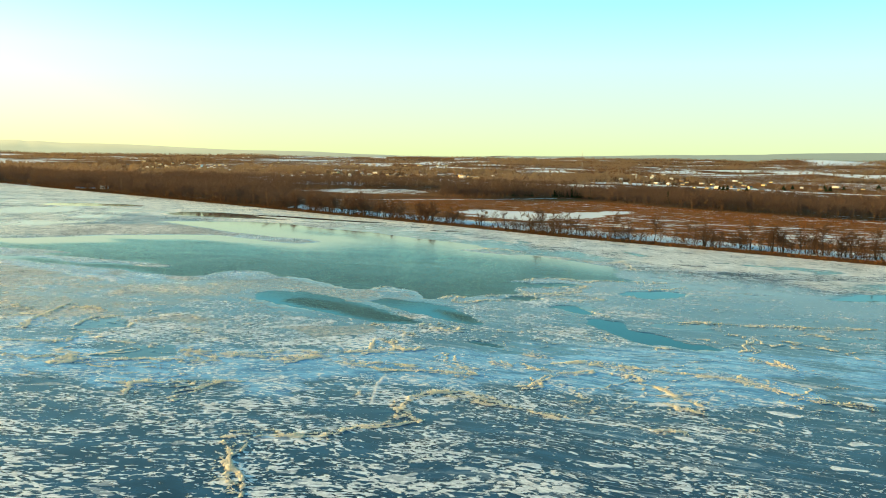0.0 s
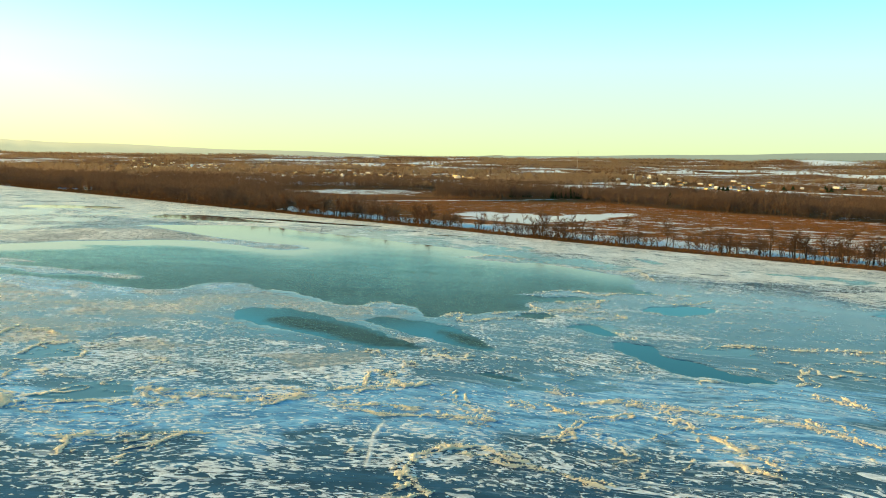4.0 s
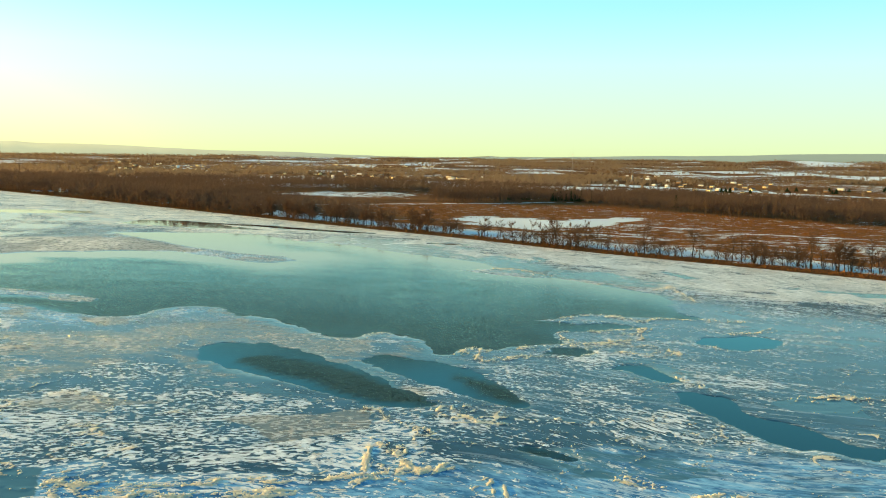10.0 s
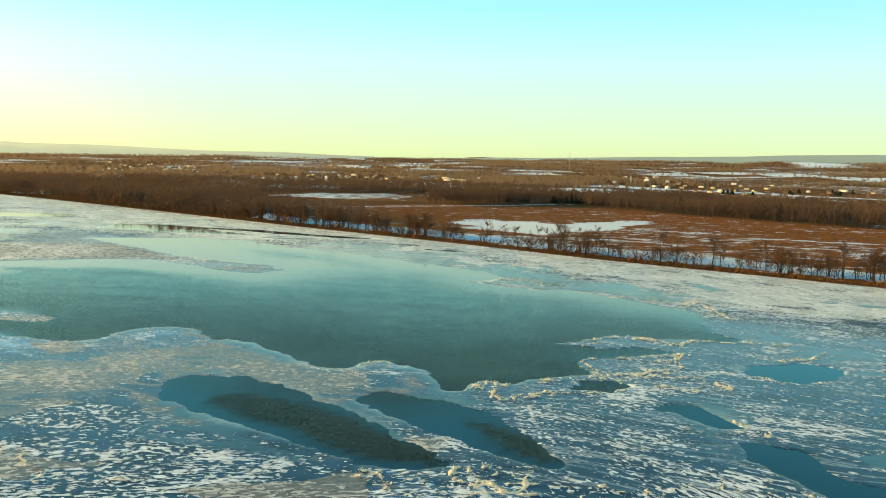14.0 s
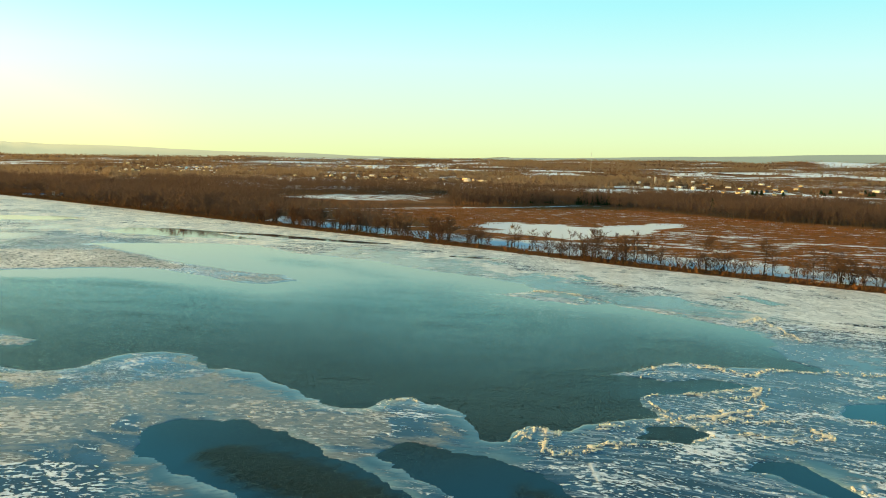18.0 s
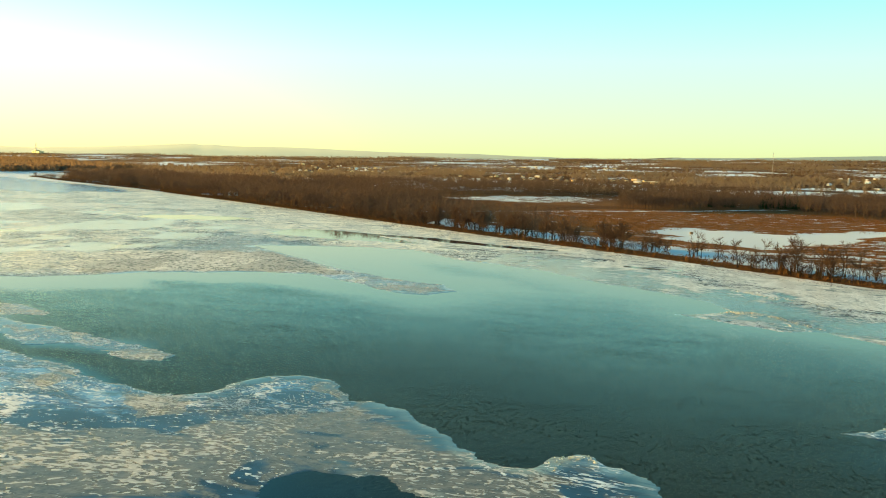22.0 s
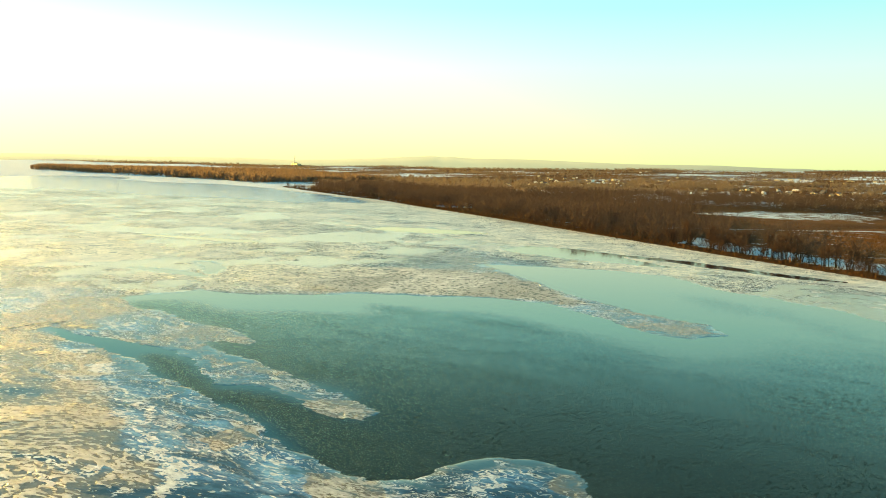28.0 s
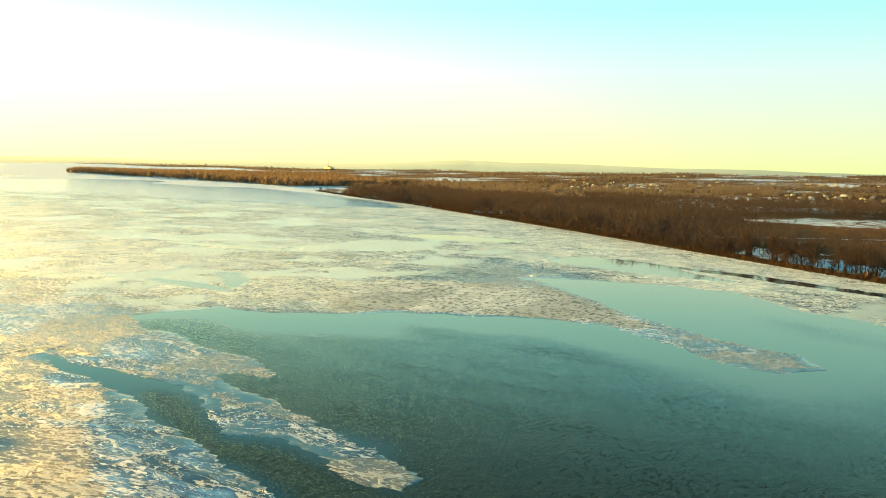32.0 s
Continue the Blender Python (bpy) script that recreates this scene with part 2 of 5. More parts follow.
mud = m.mix(m.step(m.math("MULTIPLY_ADD", m.math("SUBTRACT", crumb, 0.5), 0.6, m.noise(m.scaled(flow, (0.4, 0.8, 1)), 1.0, 6, 0.7)), 0.3, 0.72), (0.052, 0.042, 0.031), (0.185, 0.147, 0.108))
sludge = m.step(m.math("MULTIPLY_ADD", m.math("SUBTRACT", m.noise(m.scaled(flow, (0.05, 0.11, 1)), 1.0, 5, 0.62, 0.9), 0.5), 1.9, slush), 0.34, 0.52)
body = m.mix(sludge, body, mud)
glaze = m.step(m.math("MULTIPLY_ADD", m.math("SUBTRACT", tear, 0.5), 1.0, wet), 0.42, 0.66)
# sky glare painted into the far glaze, yellow upstream towards the sun
body = m.mix(glaze, body, m.mix(m.attr("sun_tint"), m.mix(far, m.mix(blot, (0.010, 0.040, 0.070), (0.050, 0.135, 0.175)), (0.16, 0.32, 0.34)), (0.70, 0.64, 0.48)))
# snow: slivers, larger flakes and round pads
dash = m.noise(m.scaled(flow, (0.66, 1.42, 1)), 1.0, 2.6, 0.55, 0.7)
flake = m.math("MULTIPLY_ADD", crumb, 0.30, m.math("MULTIPLY", m.noise(m.scaled(flow, (0.78, 1.20, 1)), 1.0, 3, 0.5, 0.8), 0.70))
field = m.blend(m.attr("dash"), flake, dash)
field = m.math("MULTIPLY_ADD", m.math("SUBTRACT", blot, 0.5), 0.50, field)
edge = m.math("SUBTRACT", 0.70, m.math("MULTIPLY", snow, 0.40))
white = m.step(field, m.math("SUBTRACT", edge, 0.010), m.math("ADD", edge, m.blend(far, 0.018, 0.05)))
pad = m.step(m.noise(m.scaled(flow, (0.16, 0.30, 1)), 1.0, 2, 0.4, 0.3), 0.645, 0.655)
white = m.math("MAXIMUM", white, m.math("MULTIPLY", m.math("MULTIPLY", pad, m.attr("pad")), m.step(crumb, 0.30, 0.36)))
vein = m.voronoi(m.scaled(m.shift(flow, m.noise(m.scaled(flow, (0.10, 0.16, 1)), 1.0, 4, 0.6), 16.0), (0.050, 0.085, 1)), 1.0, "DISTANCE_TO_EDGE")
vein = m.math("MULTIPLY", m.math("MULTIPLY", m.step(vein, 0.085, 0.04), m.step(torn, 0.36, 0.48)), m.attr("vein"))
white = m.math("MAXIMUM", white, vein)
white = m.math("MULTIPLY", white, m.math("SUBTRACT", 1.0, glaze))
body = m.mix(m.math("MULTIPLY", rim, m.step(torn, 0.28, 0.5)), body, m.mix(torn, (0.17, 0.29, 0.29), (0.42, 0.52, 0.50)))
# heaped ice along the seams
knob = m.noise(m.coord, 1.9, 5, 0.70, 0.3)
heap = m.step(m.math("MULTIPLY_ADD", m.math("SUBTRACT", knob, 0.5), 1.0, ridge), 0.30, 0.46)
heap = m.math("MULTIPLY", heap, m.step(ridge, 0.03, 0.15))
white = m.math("MAXIMUM", white, heap)
scar = m.math("MULTIPLY", m.attr("scar"), m.step(torn, 0.30, 0.45))
white = m.math("MAXIMUM", white, scar)
grit = m.noise(m.scaled(flow, (0.7, 1.3, 1)), 1.0, 5, 0.68)
snow_tone = m.mix(m.step(grit, 0.28, 0.66), (0.32, 0.34, 0.37), (0.76, 0.77, 0.78))
shelf = m.step(snow, 0.52, 0.68)
sun_tint = m.attr("sun_tint")
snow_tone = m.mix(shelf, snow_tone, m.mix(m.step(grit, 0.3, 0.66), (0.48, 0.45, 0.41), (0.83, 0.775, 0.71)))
# low sunlight on the upstream snow, put into its colour as yellow
snow_tone = m.mix(sun_tint, snow_tone, m.mix(m.step(grit, 0.3, 0.66), (0.70, 0.585, 0.44), (0.98, 0.86, 0.68)))
snow_tone = m.mix(m.math("MULTIPLY", sludge, m.math("SUBTRACT", 1.0, sun_tint)), snow_tone, m.mix(m.step(grit, 0.3, 0.66), (0.25, 0.235, 0.215), (0.56, 0.525, 0.485)))
# heaps get the sun's gold mixed into their snow colour
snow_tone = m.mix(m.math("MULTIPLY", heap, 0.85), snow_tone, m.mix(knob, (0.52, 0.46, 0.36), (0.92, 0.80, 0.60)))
# the old snow beyond: drifts, wet scratches, cracks and small pans
drift = m.noise(m.scaled(flow, (0.075, 0.055, 1)), 1.0, 7, 0.70, 0.9)
old = m.math("MAXIMUM", shelf, far)
snow_tone = m.mix(m.math("MULTIPLY", m.step(drift, 0.52, 0.47), m.math("MULTIPLY", old, 0.40)), snow_tone, (0.38, 0.355, 0.32))
crust = m.step(m.noise(m.scaled(flow, (0.26, 0.075, 1)), 1.0, 6, 0.74, 0.5), 0.49, 0.53)
snow_tone = m.mix(m.math("MULTIPLY", crust, m.math("MULTIPLY", old, 0.42)), snow_tone, (0.40, 0.36, 0.31))
scratch = m.math("MULTIPLY", m.step(m.noise(m.scaled(flow, (0.13, 0.20, 1)), 1.0, 6, 0.72, 0.9), 0.565, 0.60), m.step(m.noise(m.scaled(flow, (0.02, 0.025, 1)), 1.0, 4, 0.6), 0.44, 0.54))
snow_tone = m.mix(m.math("MULTIPLY", scratch, m.math("MULTIPLY", old, 0.85)), snow_tone, (0.055, 0.105, 0.110))
pan = m.voronoi(m.scaled(m.shift(flow, m.noise(m.scaled(flow, (0.06, 0.10, 1)), 1.0, 4, 0.6), 12.0), (0.075, 0.050, 1)), 1.0, "DISTANCE_TO_EDGE")
crack = m.math("MULTIPLY", m.step(pan, 0.050, 0.018), m.math("MULTIPLY", m.step(m.noise(m.scaled(flow, (0.03, 0.03, 1)), 1.0, 3), 0.42, 0.50), old))
snow_tone = m.mix(m.math("MULTIPLY", crack, 0.65), snow_tone, (0.08, 0.10, 0.10))
dimple = m.math("MULTIPLY", m.step(m.voronoi(m.scaled(m.coord, (0.62, 0.30, 1)), 1.0), 0.36, 0.24), m.attr("dimple"))
snow_tone = m.mix(m.math("MULTIPLY", dimple, 0.9), snow_tone, (0.060, 0.085, 0.075))
relief = m.math("ADD", m.math("MULTIPLY", white, 0.05), m.math("MULTIPLY", m.math("ADD", fine, crumb), m.blend(white, m.blend(glaze, 0.006, 0.0012), m.blend(m.math("MAXIMUM", far, sludge), 0.085, 0.035))))
relief = m.math("ADD", relief, m.math("MULTIPLY", m.math("ADD", drift, torn), m.math("MULTIPLY", old, 0.28)))
relief = m.math("SUBTRACT", relief, m.math("MULTIPLY", m.math("MAXIMUM", dimple, crack), 0.10))
m.bump(m.math("ADD", relief, m.math("MULTIPLY", m.math("MULTIPLY", heap, ridge), m.math("MULTIPLY", knob, 1.0))), 1.0)
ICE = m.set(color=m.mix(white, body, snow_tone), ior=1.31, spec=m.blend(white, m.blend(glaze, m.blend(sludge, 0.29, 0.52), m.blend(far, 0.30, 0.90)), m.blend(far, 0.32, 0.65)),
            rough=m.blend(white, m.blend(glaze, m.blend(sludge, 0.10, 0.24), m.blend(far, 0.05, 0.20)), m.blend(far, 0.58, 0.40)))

# the low sun's gold is part of this base colour too
m = Mat("sun-gilded ice rubble")
grain = m.noise(m.coord, 2.5, 4, 0.65)
m.bump(grain, 0.15)
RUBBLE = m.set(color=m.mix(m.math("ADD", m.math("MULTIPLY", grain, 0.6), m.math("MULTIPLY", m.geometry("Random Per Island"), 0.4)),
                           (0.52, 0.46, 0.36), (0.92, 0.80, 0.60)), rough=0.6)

# the river's far bank, from downstream to the far shore upstream
BANK = [600, 95, 300, 285, 190, 356, 128, 405, 70, 450, 5, 511, -72, 577, -146, 644, -240, 729, -352, 826, -505, 955,
        -616, 1030, -780, 1150, -1013, 1284, -1258, 1367, -1810, 1490, -1850, 1600, -1750, 2300, -2600, 2750, -3600, 2600,
        -4900, 1200, -4900, 4990, 4990, 4990, 4990, 95]
# the open reach: near edge, the western arms and spits, the far edge, the eastern floes
LAKE_NEAR = [25, 252, 21, 251, 13, 248, 7, 245, 3, 246, 0, 244, -2, 239, -5, 240, -7, 248, -8, 254, -12, 257, -17, 260, -21, 258,
             -23, 253, -26, 253, -30, 257, -37, 264, -41, 267, -46, 274, -54, 277, -61, 286, -67, 288, -72, 287, -76, 281,
             -78, 275, -82, 272, -89, 273, -96, 275]
LAKE_WEST = [-105, 278, -110, 282, -115, 285, -126, 288, -132, 291, -141, 294, -149, 298, -159, 303, -168, 305, -179, 306,
             -194, 311, -174, 311, -154, 310, -148, 307, -136, 299, -130, 296, -122, 297, -117, 297, -112, 294, -106, 291,
             -96, 289, -97, 295, -101, 298, -107, 302, -120, 307, -130, 311, -143, 314, -154, 319, -152, 322, -144, 322,
             -146, 327, -160, 334, -168, 334, -185, 340, -198, 343]
LAKE_FAR = [-216, 351, -212, 360, -207, 372, -190, 376, -178, 382, -163, 397, -138, 406, -121, 412, -110, 412, -103, 406,
            -86, 394, -77, 385, -64, 383, -58, 393, -64, 405, -84, 412, -99, 424, -113, 435, -137, 461, -165, 488, -150, 493,
            -112, 501, -94, 495, -79, 478, -67, 467, -52, 460, -35, 448, -26, 436, -15, 425, -4, 417, 5, 410, 15, 396]
LAKE_EAST = [20, 384, 12, 378, 4, 375, 14, 368, 28, 358, 38, 362, 49, 347, 57, 336, 66, 327, 66, 320, 67, 311, 62, 306, 63, 296,
             66, 287, 50, 288, 37, 291, 31, 287, 24, 280, 21, 279, 31, 275, 39, 277, 46, 273, 36, 269, 28, 267, 23, 264, 23, 258]
LAKE = LAKE_NEAR + LAKE_WEST + LAKE_FAR + LAKE_EAST
UPSTREAM = [-470, 880, -500, 845, -740, 840, -1500, 720, -4900, 560, -4900, 2600, -1800, 1800, -1000, 1400, -600, 1060]
BASINS = [
    [-53, 234, -54, 242, -49, 245, -40, 244, -34, 241, -23, 229, -19, 224, -12, 214, -7, 207, -5, 203, -8, 201, -17, 204, -25, 210,
     -34, 217, -39, 221, -45, 225, -51, 230],
    [-19, 233, -16, 237, -10, 235, -4, 233, 1, 226, 5, 218, 9, 212, 11, 205, 8, 202, 2, 208, -5, 215, -10, 221, -15, 227],
    [28, 230, 31, 233, 36, 233, 40, 227, 42, 222, 37, 222, 32, 227],
    [36, 207, 37, 212, 40, 214, 44, 211, 45, 205, 47, 199, 51, 195, 55, 191, 58, 187, 61, 181, 58, 179, 53, 182, 48, 184, 44, 188,
     41, 195, 38, 202],
    [56, 254, 56, 263, 61, 266, 70, 265, 77, 262, 71, 252, 62, 251],
    [18, 242, 22, 247, 27, 247, 29, 244, 24, 240],
    [-183, 545, -181, 570, -156, 573, -135, 564, -117, 541, -97, 528, -120, 526, -148, 532],
    [-293, 607, -292, 632, -252, 637, -225, 629, -238, 612, -264, 604],
]
POOLS = [
    [7, 182, 1, 13, 178, 0.9],
    [122, 257, 1, 140, 263, 7, 175, 262, 14],
    [-138, 561, 2, -104, 551, 4.5, -78, 537, 5, -50, 524, 4, -37, 521, 1.5],
    [-6, 474, 2.2, 12, 470, 1.8],
    [-262, 400, 1, -240, 399, 3.5, -228, 397, 1],
    [-253, 426, 2, -240, 417, 3, -230, 403, 1],
    [-350, 497, 3, -300, 500, 6],
]
# wind-roughened water: the open reach, its two arms, the cores of the pools
RUFFLED = [-200, 343, -204, 352, -197, 358, -188, 355, -181, 351, -165, 356, -150, 361, -143, 366, -149, 383, -136, 389, -120, 392,
           -106, 385, -92, 375, -80, 364, -66, 350, -50, 354, -42, 370, -38, 385, -28, 396, -14, 388, -2, 372, 6, 356, 20, 344, 34, 333,
           44, 320, 50, 308, 54, 294, 40, 286, 20, 272, 26, 248, -8, 240, -30, 250, -60, 264, -96, 264, -96, 286, -110, 304, -150, 316, -160, 332]
ARMS = [[-156, 304, 1, -147, 301, 3, -135, 295, 3, -127, 291, 3, -116, 291, 4, -106, 288, 4.5, -97, 284, 6, -85, 280, 7],
        [-153, 320, 1, -141, 318, 2.5, -126, 317, 4]]
CORES = [[-39, 230, 5, -30, 223, 6, -20, 215, 5.5, -11, 207, 4, -7, 204, 2], [-1, 221, 1, 4, 213, 3, 9, 206, 2.2], [7, 182, 1, 13, 178, 1]]


def open_water(x, y):
    """Signed distance to open water, positive in it, with an uneven edge."""
    wx = x + fbm(x, y, 8, 4, 3) * 1.1 + fbm(x, y, 2.2, 2, 5) * 0.4
    wy = y + fbm(x, y, 8, 4, 8) * 1.3 + fbm(x, y, 2.2, 2, 6) * 0.5
    d = inside(LAKE, wx, wy)
    bx, by = wx + fbm(x, y, 13, 3, 11) * 1.8, wy + fbm(x, y, 13, 3, 12) * 2.2
    for outline in BASINS:
        d = np.maximum(d, inside(outline, bx, by))
    for chain in POOLS:
        d = np.maximum(d, strand(chain, wx, wy))
    return d


WEST_RIDGES = [
    [-94, 209, -90, 211, -85, 208], [-84, 190, -84, 195, -83, 199, -79, 201, -75, 196, -71, 188], [-111, 208, -109, 212, -101, 204],
    [-94, 185, -97, 198, -97, 213, -90, 211, -84, 207], [-92, 172, -85, 171, -79, 171, -78, 176], [-70, 156, -73, 161, -73, 155, -66, 158],
    [-86, 161, -79, 157, -76, 160], [-67, 158, -58, 159, -46, 158, -47, 161, -52, 165, -50, 167],
    [-52, 166, -44, 165, -38, 166, -27, 168, -13, 171, -2, 173], [-46, 163, -40, 162, -31, 163, -22, 165], [-34, 160, -30, 159, -25, 163],
]
MIDDLE_RIDGES = [
    [-20, 162, -15, 157, -7, 155, -2, 155, 8, 153], [-17, 160, -11, 160, -5, 158], [-64, 151, -60, 153, -57, 152],
    [-59, 142, -45, 142, -36, 145], [-52, 135, -53, 142, -50, 144], [-44, 133, -41, 139, -38, 144], [-5, 128, -6, 132, -5, 136, 0, 140],
    [-6, 131, -4, 126, -3, 124], [-30, 114, -27, 105, -24, 98, -23, 94], [-29, 116, -17, 117, -15, 119, -8, 122, -3, 125],
    [-17, 200, -12, 195, -8, 190, -5, 187], [-2, 202, -2, 198, 1, 193, 5, 192], [-14, 178, -14, 173], [-14, 183, -11, 180, -8, 173],
]
EAST_RIDGES = [
    [0, 169, 1, 165, 4, 159, 8, 153], [11, 165, 14, 159], [14, 145, 19, 148, 19, 152, 21, 154, 25, 156, 29, 158], [17, 171, 22, 168],
    [15, 164, 20, 157, 22, 157], [30, 163, 36, 161, 36, 155, 38, 151], [23, 164, 32, 165, 41, 160, 50, 157, 61, 151],
    [39, 149, 43, 140, 45, 136], [72, 191, 68, 184, 67, 180, 64, 178], [65, 172, 69, 167], [-2, 140, 3, 141, 10, 136],
    [58, 211, 67, 212, 86, 209, 112, 209], [58, 157, 59, 151, 63, 145, 75, 138], [70, 172, 71, 164], [1, 138, 10, 134, 20, 127],
    [38, 137, 43, 132], [32, 123, 37, 122], [44, 126, 49, 125],
]
FLOE_RIMS = [
    [21, 279, 31, 284, 31, 288, 37, 291, 44, 287, 49, 280, 53, 284, 66, 286, 76, 283], [24, 263, 29, 267, 39, 268, 48, 271, 46, 267, 41, 263, 33, 266],
    [24, 263, 24, 257, 25, 253, 29, 251, 35, 254, 44, 259, 44, 263], [-1, 238, 3, 244, 7, 244, 3, 238, 4, 234, 14, 238, 21, 239, 30, 243, 27, 248, 14, 247],
    [31, 250, 38, 251, 44, 248, 44, 244, 40, 241, 34, 244], [47, 248, 48, 244, 45, 243], [40, 222, 42, 219, 43, 216], [55, 253, 61, 250, 67, 251],
    [67, 266, 73, 268, 80, 275], [26, 424, 38, 412, 51, 398], [-6, 396, 8, 392, 22, 380], [68, 337, 75, 345, 74, 328, 74, 314], [5, 376, 16, 381, 27, 382, 38, 363], [-22, 254, -20, 257, -17, 259, -12, 256],
]
FAR_RIDGES = [[-204, 294, -188, 294, -171, 295], [-202, 303, -197, 318, -187, 317], [-318, 380, -327, 422, -344, 466, -344, 497], [-362, 584, -373, 680],
              [-206, 272, -196, 285, -188, 294]]
RIDGES = [(line, 1.0) for line in WEST_RIDGES + MIDDLE_RIDGES + EAST_RIDGES + FAR_RIDGES] + [(line, 0.8) for line in FLOE_RIMS]          # line, height
# clear blue ice behind the slush edge, brown floes in it, dark ice south of the pools, the western spits
CLEAR = [-153, 291, -132, 277, -120, 267, -110, 261, -99, 255, -86, 252, -72, 254, -68, 264, -57, 266, -52, 274, -60, 284, -70, 287, -80, 275,
         -96, 277, -115, 287, -140, 296]
SLUSH_EDGE = [-160, 296, 0, -153, 291, 0, -132, 277, 0, -120, 267, 0, -110, 261, 0, -99, 255, 0, -86, 252, 0, -78, 248, 0, -71, 243, 0]
BROWN = [[-90, 268, -85, 273, -78, 264, -82, 259], [-113, 271, -111, 279, -107, 276, -108, 269], [-63, 280, -60, 285, -55, 279, -57, 274],
         [-37, 190, -28, 196, -18, 196, -16, 188, -27, 184], [-70, 200, -62, 206, -52, 202, -60, 196]]
DARK = [-78, 214, -56, 227, -45, 219, -30, 208, -20, 200, -17, 184, -28, 173, -60, 176, -82, 194]
SPITS = [-200, 344, -170, 336, -146, 328, -142, 318, -128, 312, -106, 303, -94, 290, -116, 292, -140, 300, -160, 310, -196, 314]
SCARS = [[-10, 151, -11, 145, -11, 133], [9, 230, 9, 224], [43, 225, 42.5, 223], [-38, 131, -35, 128, -30, 127]]
# braids of a ridge: wander, its grain in metres, seed, half width, share left standing
BRAIDS = [(1.2, 6.0, 21, 0.40, 1.0), (2.6, 9.0, 23, 0.32, 0.75), (4.4, 13.0, 25, 0.30, 0.66), (3.4, 5.0, 27, 0.24, 0.62)]


def near_line(line, x, y, reach):
    """Distance to a crooked line, and which points lie near it."""
    pts = np.array(line, float).reshape(-1, 2)
    lo, hi = pts.min(0) - reach, pts.max(0) + reach
    i = np.nonzero((x > lo[0]) & (x < hi[0]) & (y > lo[1]) & (y < hi[1]))[0]
    return i, np.column_stack([pts, np.zeros(len(pts))]).ravel()


def crest_at(x, y):
    """Height of the heaped seams, 0 to 1, and the distance to the nearest."""
    crest, near = np.zeros(np.shape(x)), np.full(np.shape(x), 99.0)
    for line, tall in RIDGES:
        i, chain = near_line(line, x, y, 10)
        if len(i) == 0:
            continue
        a, b = x[i], y[i]
        for wander, size, seed, half, share in BRAIDS:
            d = -strand(chain, a + fbm(a, b, size, 4, seed) * wander, b + fbm(a, b, size, 4, seed + 1) * wander)
            gate = 1.0 if share == 1 else smooth(0.5 - share, 0.75 - share, fbm(a, b, 11, 3, seed + 60) * 0.5 + 0.2)
            crest[i] = np.maximum(crest[i], tall * np.clip(1.15 - d / (half * (1 + 0.5 * fbm(a, b, 5, 2, seed + 5))), 0, 1) * gate * (0.40 + 0.60 * smooth(-0.35, 0.25, fbm(a, b, 3.0, 3, seed + 9))))
            near[i] = np.minimum(near[i], d)
    return crest, near


def line_at(x, y):
    """Broken lines of small upturned ice between the floes, 0 to 1."""
    lines = np.clip(1 - np.abs(fbm(x, y * 1.7, 20, 4, 40)) / 0.055, 0, 1) * smooth(-0.25, 0.2, fbm(x, y, 26, 3, 41))
    small = np.clip(1 - np.abs(fbm(x, y * 1.5, 9, 4, 42)) / 0.075, 0, 1) * smooth(-0.05, 0.4, fbm(x, y, 17, 3, 43))
    lines = np.maximum(lines, small * 0.8)
    where = 1.3 * smooth(-45, 0, x) * smooth(118, 140, y) * smooth(215, 190, y) + 0.5 * smooth(0, 25, x) * smooth(215, 235, y) + 1.1 * smooth(-30, -60, x) * smooth(135, 150, y) * smooth(225, 200, y)
    return lines * np.clip(where, 0, 1) * smooth(365, 290, y + 0.5 * x) * smooth(400, 330, y)


